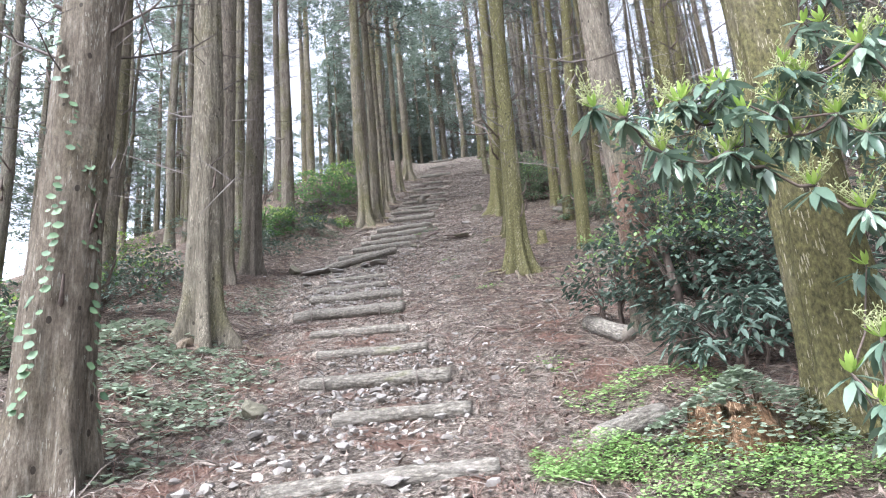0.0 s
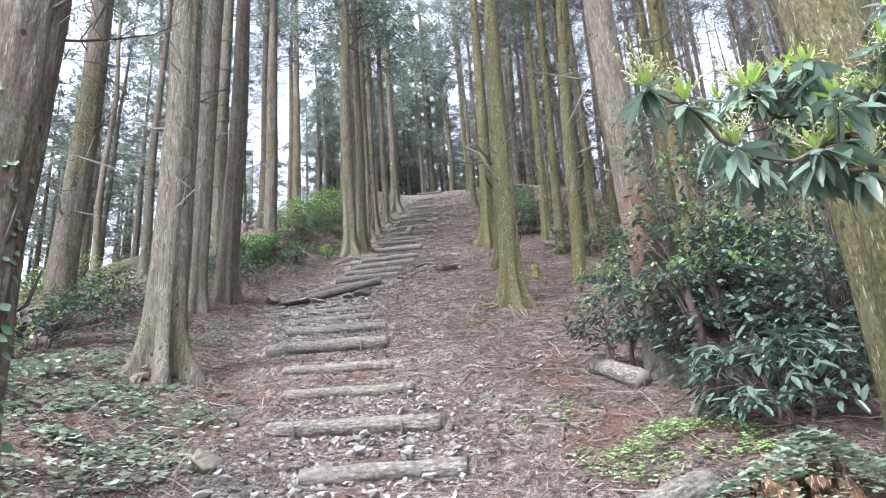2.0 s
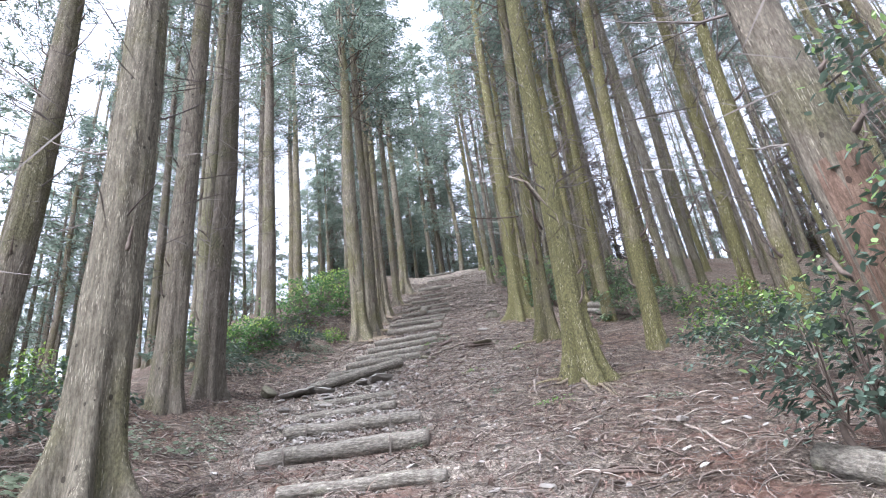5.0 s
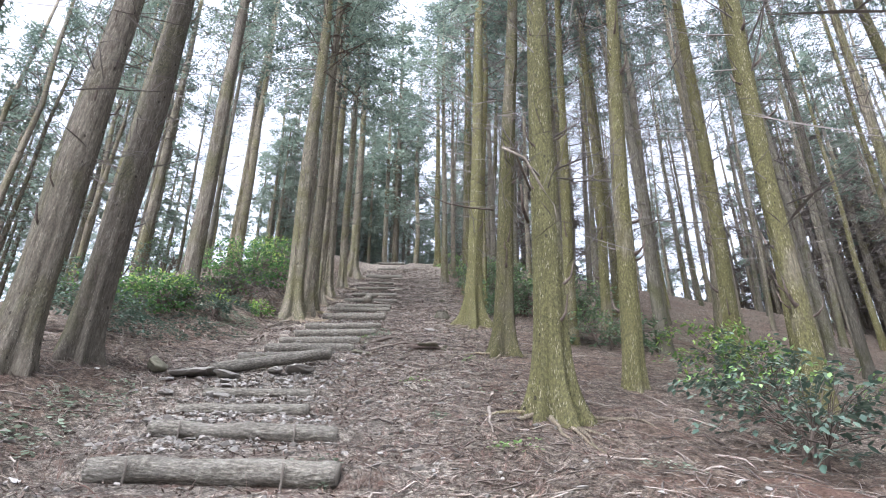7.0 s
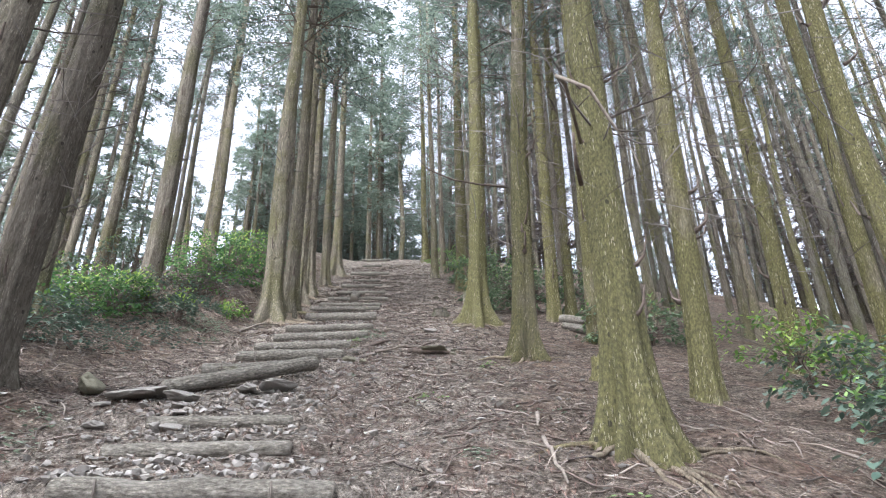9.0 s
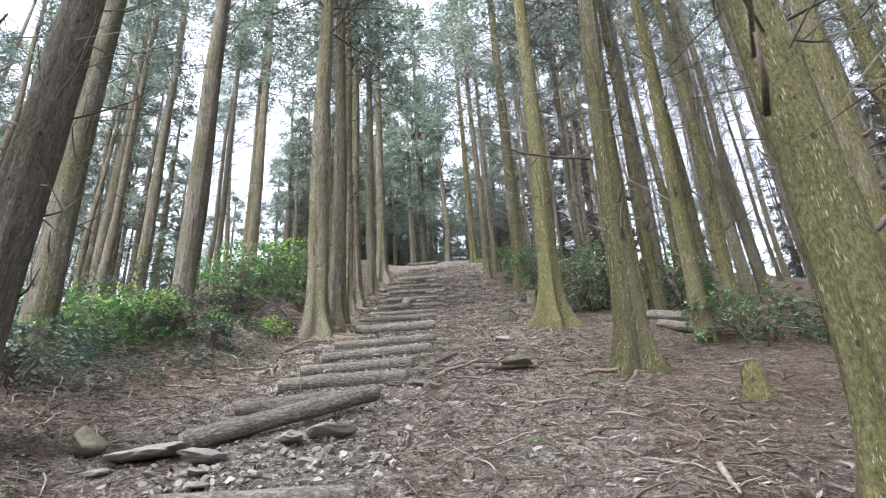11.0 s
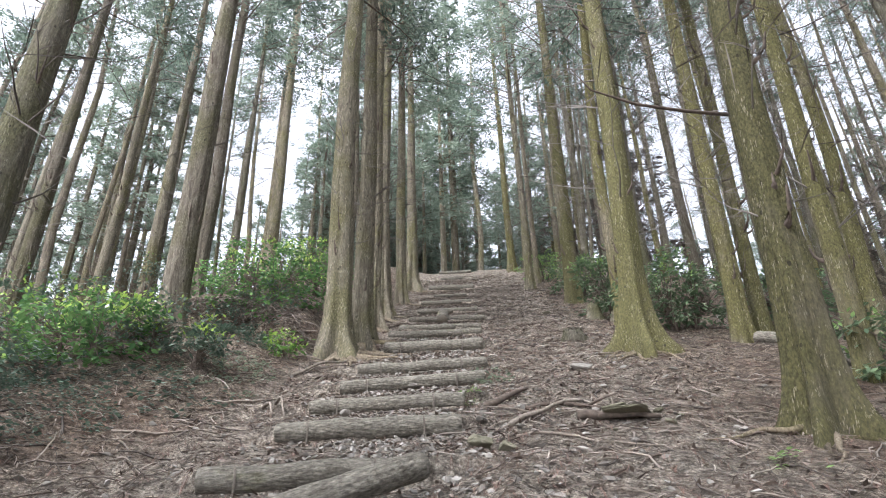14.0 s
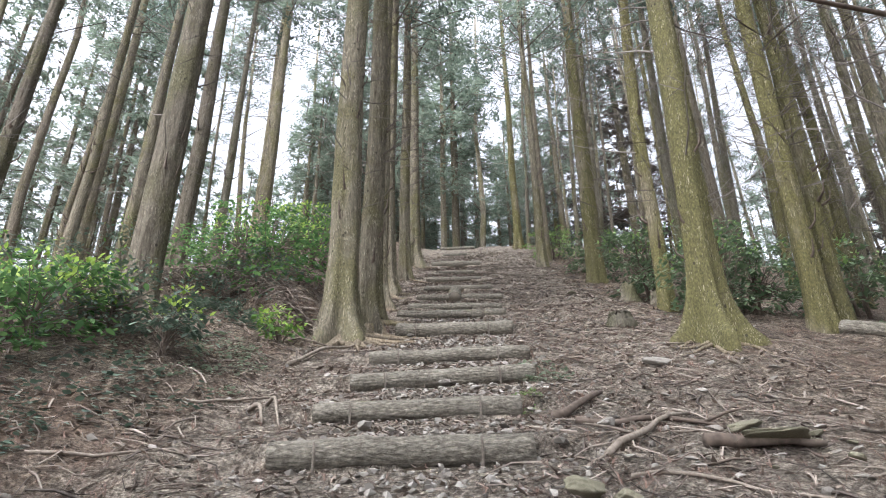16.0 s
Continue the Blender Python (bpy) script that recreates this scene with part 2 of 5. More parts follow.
def cut_wood_material():
    mat, n, l, b = shader("weathered_cut_wood")
    at = coords(n, l, (1, 1, 1))
    w = n.new("ShaderNodeTexWave")
    w.wave_type, w.rings_direction = "RINGS", "X"
    w.inputs["Scale"].default_value, w.inputs["Distortion"].default_value = 40, 2.0
    l.new(at, w.inputs["Vector"])
    g = cloud(n, l, at, 30, 4)
    col = ramp(n, l, w.outputs["Fac"], [(0.0, (0.14, 0.12, 0.097)), (1.0, (0.25, 0.222, 0.185))])
    l.new(mixed(n, l, calc(n, l, "MULTIPLY", g, 0.6), col, (0.16, 0.14, 0.11)), b.inputs["Base Color"])
    b.inputs["Roughness"].default_value = 0.85
    bump(n, l, b, w.outputs["Fac"], 0.3, 0.004)
    return mat


def leaf_material(name, dark, light, rough=0.4, through_light=0.25, edge=None):
    """Leaves: colour differs leaf by leaf, some light passes through."""
    mat, n, l, b = shader(name)
    geo = n.new("ShaderNodeNewGeometry")
    info = n.new("ShaderNodeObjectInfo")
    pick = calc(n, l, "FRACT", calc(n, l, "ADD", geo.outputs["Random Per Island"], info.outputs["Random"]))
    stops = [(0.0, dark), (1.0, light)] if edge is None else [(0.0, dark), (0.72, light), (0.9, edge)]
    col = ramp(n, l, pick, stops)
    vein = cloud(n, l, coords(n, l, (60, 60, 60)), 1.0, 2.0)
    col = mixed(n, l, calc(n, l, "MULTIPLY", vein, 0.35), col, tuple(c * 0.5 for c in dark))
    l.new(col, b.inputs["Base Color"])
    b.inputs["Roughness"].default_value, b.inputs["Specular IOR Level"].default_value = rough, 0.5
    tr = n.new("ShaderNodeBsdfTranslucent")
    l.new(col, tr.inputs["Color"])
    mx = n.new("ShaderNodeMixShader")
    mx.inputs[0].default_value = through_light
    l.new(b.outputs["BSDF"], mx.inputs[1])
    l.new(tr.outputs["BSDF"], mx.inputs[2])
    l.new(mx.outputs["Shader"], n["Material Output"].inputs["Surface"])
    return mat


def ground_material():
    """Forest floor: red-brown needle litter, grey-brown trodden earth on the path."""
    mat, n, l, b = shader("needle_litter_floor")
    at = coords(n, l, (1, 1, 1), "World")
    fine = cloud(n, l, at, 46, 8.0, 0.78)
    wide = cloud(n, l, at, 0.9, 4.0)
    streak = cloud(n, l, coords(n, l, (70, 16, 20), "World"), 1.0, 3.0)
    litter = ramp(n, l, fine, [(0.36, (0.026, 0.019, 0.015)), (0.5, (0.122, 0.102, 0.085)), (0.65, (0.30, 0.263, 0.23))])
    litter = mixed(n, l, ramp(n, l, wide, [(0.45, (0, 0, 0)), (0.65, (1, 1, 1))]), litter, mixed(n, l, streak, (0.05, 0.038, 0.03), (0.165, 0.124, 0.1)))
    earth = ramp(n, l, fine, [(0.37, (0.045, 0.038, 0.032)), (0.51, (0.20, 0.177, 0.154)), (0.65, (0.39, 0.362, 0.33))])
    mid = cloud(n, l, at, 7.5, 5.0, 0.7)
    small = cloud(n, l, coords(n, l, (1, 1, 1), "World"), 21, 5.0, 0.75)
    worn = n.new("ShaderNodeAttribute")
    worn.attribute_name = "worn"
    patch = calc(n, l, "ADD", worn.outputs["Fac"], calc(n, l, "MULTIPLY", calc(n, l, "SUBTRACT", cloud(n, l, at, 2.2, 4.0), 0.5), 0.9))
    col = mixed(n, l, ramp(n, l, patch, [(0.3, (0, 0, 0)), (0.75, (1, 1, 1))]), litter, earth)
    col = mixed(n, l, 0.9, col, ramp(n, l, mid, [(0.34, (0.5, 0.46, 0.43)), (0.5, (1.15, 1.14, 1.12)), (0.66, (1.9, 1.87, 1.82))]), "MULTIPLY")
    col = mixed(n, l, 0.9, col, ramp(n, l, small, [(0.36, (0.42, 0.40, 0.38)), (0.5, (1.15, 1.14, 1.12)), (0.64, (1.9, 1.86, 1.8))]), "MULTIPLY")
    rust = ramp(n, l, cloud(n, l, at, 1.7, 6.0, 0.7), [(0.52, (0, 0, 0)), (0.62, (1, 1, 1))])
    red = n.new("ShaderNodeAttribute")
    red.attribute_name = "needles"
    col = mixed(n, l, calc(n, l, "MULTIPLY", rust, red.outputs["Fac"]), col, mixed(n, l, small, (0.06, 0.032, 0.024), (0.32, 0.19, 0.143)))
    l.new(col, b.inputs["Base Color"])
    b.inputs["Roughness"].default_value, b.inputs["Specular IOR Level"].default_value = 0.95, 0.15
    bump(n, l, b, calc(n, l, "ADD", calc(n, l, "ADD", fine, calc(n, l, "MULTIPLY", streak, 0.6)), calc(n, l, "ADD", calc(n, l, "MULTIPLY", mid, 1.2), small)), 1.0, 0.07)
    return mat


LOG_BARK, CUT_WOOD, FLOOR = log_material(), cut_wood_material(), ground_material()
GRAVEL = leaf_material("mixed_gravel", (0.11, 0.097, 0.085), (0.26, 0.24, 0.215), 0.9, 0.0, (0.33, 0.31, 0.285))
TWIG_MIX = leaf_material("mixed_dead_twigs", (0.04, 0.031, 0.026), (0.23, 0.19, 0.16), 0.9, 0.0, (0.34, 0.29, 0.25))
BRUSH = leaf_material("grey_dead_brush", (0.075, 0.062, 0.055), (0.20, 0.175, 0.16), 0.9, 0.0)
STONE = plain_material("grey_stone", (0.13, 0.12, 0.106), (0.34, 0.315, 0.285), 22, 0.85)
STONE_MOSS = plain_material("greenish_stone", (0.095, 0.09, 0.06), (0.25, 0.232, 0.175), 26, 0.9)
TWIG = plain_material("dead_twig", (0.12, 0.098, 0.08), (0.31, 0.265, 0.225), 30, 0.9, depth=0.2)
TWIG_DARK = plain_material("dark_dead_branch", (0.06, 0.045, 0.038), (0.17, 0.135, 0.11), 20, 0.9, depth=0.2)
NEEDLE = leaf_material("red_dead_needles", (0.07, 0.040, 0.031), (0.23, 0.142, 0.108), 0.8, 0.1)
RAGGED = bark_material("ragged_rotten_wood", (0.035, 0.022, 0.014), (0.17, 0.105, 0.06), (0.36, 0.28, 0.20), (0.10, 0.11, 0.05), 0.55, 0.6)
SCRAPED = bark_material("scraped_red_bark", (0.06, 0.04, 0.03), (0.165, 0.11, 0.083), (0.27, 0.20, 0.16), (0.15, 0.11, 0.075), 0.6, 0.2)
ROT_STRIPS = bark_material("rotten_striped_wood", (0.05, 0.034, 0.022), (0.20, 0.15, 0.105), (0.40, 0.34, 0.27), (0.12, 0.13, 0.06), 0.55, 0.2)
ROT = plain_material("rotten_wood", (0.04, 0.024, 0.015), (0.25, 0.15, 0.085), 34, 0.95, depth=1.0, dist=0.03)
IRON = plain_material("rusty_iron", (0.085, 0.07, 0.058), (0.18, 0.155, 0.13), 60, 0.7)
DRY_LEAF = leaf_material("dry_fallen_leaves", (0.06, 0.042, 0.033), (0.28, 0.225, 0.185), 0.8, 0.1)
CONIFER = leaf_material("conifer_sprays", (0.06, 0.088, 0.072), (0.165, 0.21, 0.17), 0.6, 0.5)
# Lightened to put distance haze into the colour; some nearer crowns share it.
CONIFER_HAZED = leaf_material("haze_pale_conifer_sprays", (0.11, 0.15, 0.118), (0.26, 0.31, 0.245), 0.6, 0.5)
LEAF_DARK = leaf_material("dark_evergreen_leaf", (0.05, 0.088, 0.065), (0.14, 0.195, 0.145), 0.33, 0.2)
LEAF_GLOSS = leaf_material("glossy_evergreen_leaf", (0.055, 0.085, 0.066), (0.135, 0.185, 0.145), 0.2, 0.2)
LEAF_BANK = leaf_material("bank_laurel_leaf", (0.06, 0.135, 0.055), (0.18, 0.305, 0.11), 0.25, 0.35)
LEAF_MID = leaf_material("green_shrub_leaf", (0.075, 0.125, 0.07), (0.18, 0.26, 0.14), 0.3, 0.3)
LEAF_CLIMB = leaf_material("climbing_ivy_leaf", (0.05, 0.10, 0.05), (0.13, 0.21, 0.10), 0.6, 0.15)
LEAF_BRIGHT = leaf_material("yellow_green_leaf", (0.06, 0.14, 0.035), (0.17, 0.30, 0.065), 0.4, 0.35, (0.30, 0.42, 0.09))
LEAF_LAUREL = leaf_material("glossy_laurel_leaf", (0.095, 0.15, 0.11), (0.26, 0.34, 0.255), 0.15, 0.32)
LEAF_SHOOT = leaf_material("fresh_shoot_leaf", (0.25, 0.40, 0.07), (0.42, 0.55, 0.14), 0.45, 0.4)
LEAF_HERB = leaf_material("herb_leaf", (0.16, 0.27, 0.085), (0.33, 0.49, 0.18), 0.5, 0.4)
LEAF_IVY = leaf_material("ivy_leaf", (0.14, 0.185, 0.125), (0.32, 0.38, 0.275), 0.4, 0.3)


# ---- ground: one sheet to the horizon ----
def spaced(lo, hi, step, grow, end):
    out = list(np.arange(lo, hi + 1e-6, step))
    a, s = hi, step
    while a < end:
        s *= grow
        a += s
        out.append(a)
    return out


def build_ground():
    xs = [-v for v in reversed(spaced(5.0, 5.01, 0.09, 1.13, 500))] + list(np.arange(-4.9, 4.6, 0.085)) + spaced(4.6, 4.61, 0.09, 1.13, 500)
    ys = [-v for v in reversed(spaced(-1.4, -1.39, 0.12, 1.18, 300))] + list(np.arange(1.5, 21, 0.085)) + list(np.arange(21, 37.5, 0.17)) + spaced(37.6, 37.61, 0.3, 1.15, 600)
    verts, worn = [], []
    for y in ys:
        for x in xs:
            verts.append((x, y, ground_height(x, y)))
            u = x - axis(y)
            worn.append(smooth(-2.0, -0.9, u) * (1 - smooth(1.0 + 0.7 * smooth(9, 15, y), 2.4 + 1.4 * smooth(9, 15, y), u)) * (0.6 + 0.4 * smooth(8, 13, y)) if y > -5 else 0.0)
    needles = [0.85 - 0.63 * smooth(7.5, 13.5, v[1]) for v in verts]
    w = len(xs)
    faces = [(j * w + i, j * w + i + 1, (j + 1) * w + i + 1, (j + 1) * w + i) for j in range(len(ys) - 1) for i in range(w - 1)]
    me = mesh_from("ground", verts, faces, [FLOOR])
    me.attributes.new("worn", "FLOAT", "POINT").data.foreach_set("value", worn)
    me.attributes.new("needles", "FLOAT", "POINT").data.foreach_set("value", needles)
    tagged(new("ground", me), "steep forest floor of red-brown needle litter and trodden earth", "ground", kind="structure")


build_ground()
rng = random.Random(11)


# ---- the log steps ----
def log_mesh(length, thick, seed, sides=30):
    """A round log along x, its furrowed bark broken away in places, both ends sawn."""
    bag = Bag()
    n = max(14, int(length / 0.035))
    rad, pts = [], []
    for i in range(n):
        x = length * (i / (n - 1) - 0.5)
        pts.append((x, 0.02 * noise.noise((x * 2.6 + seed, 0, 0)), 0.016 * noise.noise((0, x * 2.6 + seed, 4))))
        rad.append(thick / 2 * (1 + 0.07 * noise.noise((x * 2.2, seed, 0))) * (0.93 if i in (0, n - 1) else 1))
    v, f = tube(pts, rad, sides, 0.0, seed)
    out = []
    for i, p in enumerate(v):
        c = Vector(pts[i // sides])
        d = p - c
        a = math.atan2(d.z, d.y)
        ca, sa = math.cos(a), math.sin(a)
        ridge = noise.noise((p.x * 7 + seed, ca * 7, sa * 7)) * 0.055 + noise.noise((p.x * 16, ca * 13 + seed, sa * 13)) * 0.035
        loss = 0.07 if noise.noise((p.x * 3.2, ca * 1.4, sa * 1.4 + seed)) > 0.27 else 0.0
        out.append(c + d * (1 + ridge - loss))
    bag.add(out, f[:-2], 0)
    bag.f += f[-2:]
    bag.s += [1, 1]
    return bag.mesh("log", [LOG_BARK, CUT_WOOD])


def log_step(i, a, b, c, d, w, lift_a=0.0, lift_c=0.0, name="log_step", label="weathered round log step with grey bark across the trail", group="log steps of the stair"):
    p, q = Vector((a, b, slope_height(a, b) + lift_a)), Vector((c, d, slope_height(c, d) + lift_c))
    run = q - p
    m = Matrix.Translation((p + q) / 2) @ run.to_track_quat("X", "Z").to_matrix().to_4x4()
    ob = thing(name, m, label, "log step", group)
    part("log", log_mesh(run.length, w, i * 3.7), ob)
    return ob


def stake_mesh(height, r):
    v, f = tube([(0, 0, -0.25), (0, 0, 0), (0.004, 0.002, height * 0.6), (0, 0, height)], [r, r, r * 0.95, r * 0.8], 7, 0.05)
    return mesh_from("stake", v, f, [IRON])


STAKE = stake_mesh(0.15, 0.009)
for i, (a, b, c, d, w) in enumerate(STEPS):
    sunk = w < 0.135
    lab = "half-buried weathered log step among stones" if sunk else "weathered round log step with grey bark across the trail"
    ob = log_step(i, a, b, c, d, w, -0.12 * w if sunk else 0.0, -0.12 * w if sunk else 0.0, label=lab)
    if not sunk and 6 < b < 26:
        for s in (-0.32, 0.3):
            part("stake", STAKE, ob, "rusty iron stake", pose(s * (c - a), -w / 2 - 0.013, -0.09, 4, 0, 0))
log_step(40, -2.42, 13.36, -1.17, 14.42, 0.155, 0.07, 0.10, "fallen_log", "loose grey log lying askew on the steps", "")


# ---- conifers ----
def trunk_mesh(name, height, r, seed, material, flare=1.0, bend=0.12, sides=20, lobes=6, steps=None):
    """A tall tapered trunk with a fluted, spreading foot."""
    zs = [-0.7, -0.3, -0.12, 0.0, 0.08, 0.16, 0.26, 0.36, 0.48, 0.6, 0.74, 0.9, 1.05, 1.2, 1.4, 1.6, 1.8, 2.0, 2.2, 2.45, 2.7, 2.95, 3.2, 3.5, 3.8, 4.2, 4.6, 5.0, 5.5, 6.2, 7.5, 9.0, 11.0, 13.0, height]
    if steps:
        zs = [-0.7, 0.0, 0.2, 0.6, 1.6, 3.5, 6.0, 9.0, 12.0, height]
    verts = []
    ph = seed * 1.7
    for z in zs:
        ox = bend * noise.noise((z * 0.16, seed, 0)) * min(1, max(0, z) / 3)
        oy = bend * noise.noise((z * 0.16, 9, seed)) * min(1, max(0, z) / 3)
        base = r * (1 - 0.72 * max(0, z) / height)
        for k in range(sides):
            a = 2 * math.pi * k / sides
            rid = 0.5 + 0.5 * math.cos(lobes * a + ph + 1.6 * noise.noise((math.cos(a), math.sin(a), seed)))
            foot = math.exp(-max(0, z + 0.05) / 0.28)
            q = base * (1 + 0.06 * noise.noise((math.cos(a) * 1.6, math.sin(a) * 1.6, z * 0.45 + seed)) + 0.07 * noise.noise((math.cos(a) * 3, math.sin(a) * 3, z * 1.7 + seed)) + 0.09 * noise.noise((math.cos(a) * 6, math.sin(a) * 6, z * 0.35 + seed)))
            q += r * flare * foot * (0.35 + 0.75 * rid * rid)
            q += r * (0.36 + 0.3 * max(0.0, flare - 0.9)) * (rid ** 0.7 - 0.66) * math.exp(-max(0, z) / 1.0) * min(1.0, flare)
            verts.append((ox + q * math.cos(a), oy + q * math.sin(a), z))
    n = len(zs)
    faces = [(i * sides + k, i * sides + (k + 1) % sides, (i + 1) * sides + (k + 1) % sides, (i + 1) * sides + k) for i in range(n - 1) for k in range(sides)]
    faces.append(tuple((n - 1) * sides + k for k in range(sides)))
    return mesh_from(name, verts, faces, [material])


def twig_branch(bag, start, heading, rise, length, r, rnd, subs=3, droop=0.0, sides=3):
    """A thin crooked bare branch with side twigs."""
    pts, p = [], Vector(start)
    h, e = heading, rise
    for k in range(5):
        pts.append(p.copy())
        p += Vector((math.cos(h) * math.cos(e), math.sin(h) * math.cos(e), math.sin(e))) * length / 4
        h += rnd.uniform(-0.25, 0.25)
        e += rnd.uniform(-0.15, 0.3) - droop
    v, f = tube(pts, [r, r * 0.8, r * 0.6, r * 0.42, r * 0.2], sides, caps=False)
    bag.add(v, f)
    for _ in range(subs):
        k = rnd.randint(1, 3)
        hh, ee, ll = h + rnd.choice((-1, 1)) * rnd.uniform(0.5, 1.2), rnd.uniform(-0.2, 0.7), length * rnd.uniform(0.2, 0.45)
        q = pts[k]
        tip = q + Vector((math.cos(hh) * math.cos(ee), math.sin(hh) * math.cos(ee), math.sin(ee))) * ll
        v, f = tube([q, (q + tip) / 2 + Vector((0, 0, 0.02)), tip], [r * 0.45, r * 0.3, r * 0.12], 3, caps=False)
        bag.add(v, f)


def dead_branches_mesh(seed, count, lo, hi, reach, r_at, haze=0):
    rnd, bag = random.Random(seed), Bag()
    for _ in range(count):
        z = lo + (hi - lo) * rnd.random() ** 0.75
        h = rnd.uniform(0, 6.283)
        rr = r_at(z) * 0.85
        long = rnd.random() < 0.6
        twig_branch(bag, (rr * math.cos(h), rr * math.sin(h), z), h, rnd.uniform(-0.15, 0.75), reach * rnd.uniform(0.5, 1.25) if long else rnd.uniform(0.05, 0.2),
                    rnd.uniform(0.007, 0.017) if long else 0.018, rnd, 2 if long else 0)
    for _ in range(count // 3):
        z, h = lo * 0.6 + (hi - lo) * rnd.random(), rnd.uniform(0, 6.283)
        rr = r_at(z) * 0.9
        d, up = Vector((math.cos(h), math.sin(h), 0)), Vector((0, 0, 1))
        q, ln, tk = Vector((rr * math.cos(h), rr * math.sin(h), z)), rnd.uniform(0.08, 0.38), rnd.uniform(0.013, 0.026)
        v, f = tube([q - d * 0.03 - up * 0.03, q + d * 0.04, q + d * ln * 0.4 + up * ln * 0.25, q + d * ln * 0.55 + up * ln * 0.9], [tk * 1.5, tk, tk * 0.7, tk * 0.35], 4, 0.2, z, False, 5)
        bag.add(v, f, 1)
    for _ in range(haze):
        z, h, d = lo + (hi - lo) * rnd.random(), rnd.uniform(0, 6.283), reach * rnd.uniform(0.25, 1.25)
        c = Vector((d * math.cos(h), d * math.sin(h), z + 0.3 * d))
        w = Vector((math.cos(h + rnd.gauss(0, 0.9)), math.sin(h + rnd.gauss(0, 0.9)), rnd.uniform(-0.5, 0.8))).normalized() * rnd.uniform(0.15, 0.45)
        x = w.cross(Vector((rnd.gauss(0, 1), rnd.gauss(0, 1), rnd.gauss(0, 1)))).normalized() * rnd.uniform(0.004, 0.009)
        bag.add([c - w, c + x + w * 0.3, c + w - x], [(0, 1, 2)])
    return bag.mesh("dead_brush", [BRUSH, TWIG_DARK])


def crown_mesh(seed, base, top, spread, material, branches=32, per=6, quads=18, big=1.0):
    """Live branches hung with many small flat sprays, with gaps between the branches."""
    rnd, bag = random.Random(seed), Bag()
    for b in range(branches):
        f = (b + rnd.random()) / branches
        z = base + (top - base) * f ** 1.1
        length = spread * (1 - f) ** 0.65 * rnd.uniform(0.6, 1.15) + 0.25
        h, e = rnd.uniform(0, 6.283), rnd.uniform(0.0, 0.5)
        d = Vector((math.cos(h) * math.cos(e), math.sin(h) * math.cos(e), math.sin(e)))
        p0 = Vector((0, 0, z))
        v, fc = tube([p0, p0 + d * length * 0.5, p0 + d * length + Vector((0, 0, -0.1 * length))], [0.022, 0.014, 0.004], 3, caps=False)
        bag.add(v, fc, 1)
        side = d.cross(Vector((0, 0, 1))).normalized()
        for s in range(per):
            t = 0.25 + 0.8 * (s + rnd.random()) / per
            c = p0 + d * length * t + side * rnd.uniform(-1, 1) * 0.28 * length * (1.1 - 0.5 * t) + Vector((0, 0, -0.1 * length * t * t + rnd.uniform(-0.12, 0.1)))
            for _ in range(quads):
                q = c + Vector((rnd.gauss(0, 0.14), rnd.gauss(0, 0.14), rnd.gauss(0, 0.085)))
                ang = h + rnd.uniform(-1.3, 1.3)
                w = Vector((math.cos(ang), math.sin(ang), rnd.uniform(-0.7, 0.3))).normalized()
                x = w.cross(Vector((rnd.uniform(-0.5, 0.5), rnd.uniform(-0.5, 0.5), 1))).normalized()
                ll, ww = big * rnd.uniform(0.10, 0.25), big * rnd.uniform(0.02, 0.05)
                bag.add([q - w * ll * 0.5, q + x * ww + w * ll * 0.2, q + w * ll * 0.5 - x * ww * 0.6], [(0, 1, 2)], 0)
    return bag.mesh("crown", [material, TWIG_DARK], False)


TREE_H = 18.0


def radius_at(r):
    return lambda z: r * (1 - 0.72 * z / TREE_H)


CROWNS = [crown_mesh(100 + i, 8.4 + 0.7 * (i % 4), TREE_H + 0.4, 1.9 + 0.15 * (i % 3), CONIFER if i % 3 else CONIFER_HAZED, 28) for i in range(6)]
WIDE_CROWNS = [crown_mesh(130 + i, 7.2 + 0.6 * i, TREE_H + 0.4, 2.7, CONIFER_HAZED if i else CONIFER, 46) for i in range(3)]
LOW_CROWNS = [crown_mesh(160 + i, 2.5 + i, 13.5, 2.0, CONIFER_HAZED if i else CONIFER, 40, 6, 16) for i in range(2)]
DEAD_FEW = [dead_branches_mesh(200 + i, 40, 1.6, 9.5, 0.9, radius_at(0.15), 200) for i in range(3)]
DEAD_MANY = [dead_branches_mesh(220 + i, 56, 1.6, 11.0, 1.5, radius_at(0.14), 520) for i in range(4)]
STAND = [trunk_mesh("trunk", TREE_H, 0.165, 30 + i, (BARK_DARK, BARK_GREY, BARK_MOSS, BARK_RED)[i % 4] if i < 8 else BARK_DARK, 0.55, 0.35, 12, 5, True) for i in range(8)]
PLACED = []


def conifer(x, y, r, bark, label, seed, lean=(0.0, 0.0), flare=1.0, dead="few", sides=52, lobes=6, bend=0.12, group="", crown=True):
    """A tree of the walk's own side: unique trunk, shared crown."""
    z = slope_height(x, y)
    ob = thing("cypress_tree", pose(x, y, z - 0.03, lean[0], lean[1], 0) @ pose(0, 0, 0, 0, 0, seed * 47 % 360), label, "tree", group)
    part("trunk", trunk_mesh("trunk", TREE_H, r, seed, bark, flare, bend, sides, lobes), ob)
    tagged(part("crown", WIDE_CROWNS[seed % 3] if y > 19 and -7 < x < 2 else CROWNS[seed % 6], ob), kind="stuff")
    tagged(part("dead_brush", (DEAD_FEW if dead == "few" else DEAD_MANY)[seed % 3], ob, m=pose(0, 0, 0, 0, 0, seed * 71)), kind="stuff")
    PLACED.append((x, y))
    return ob


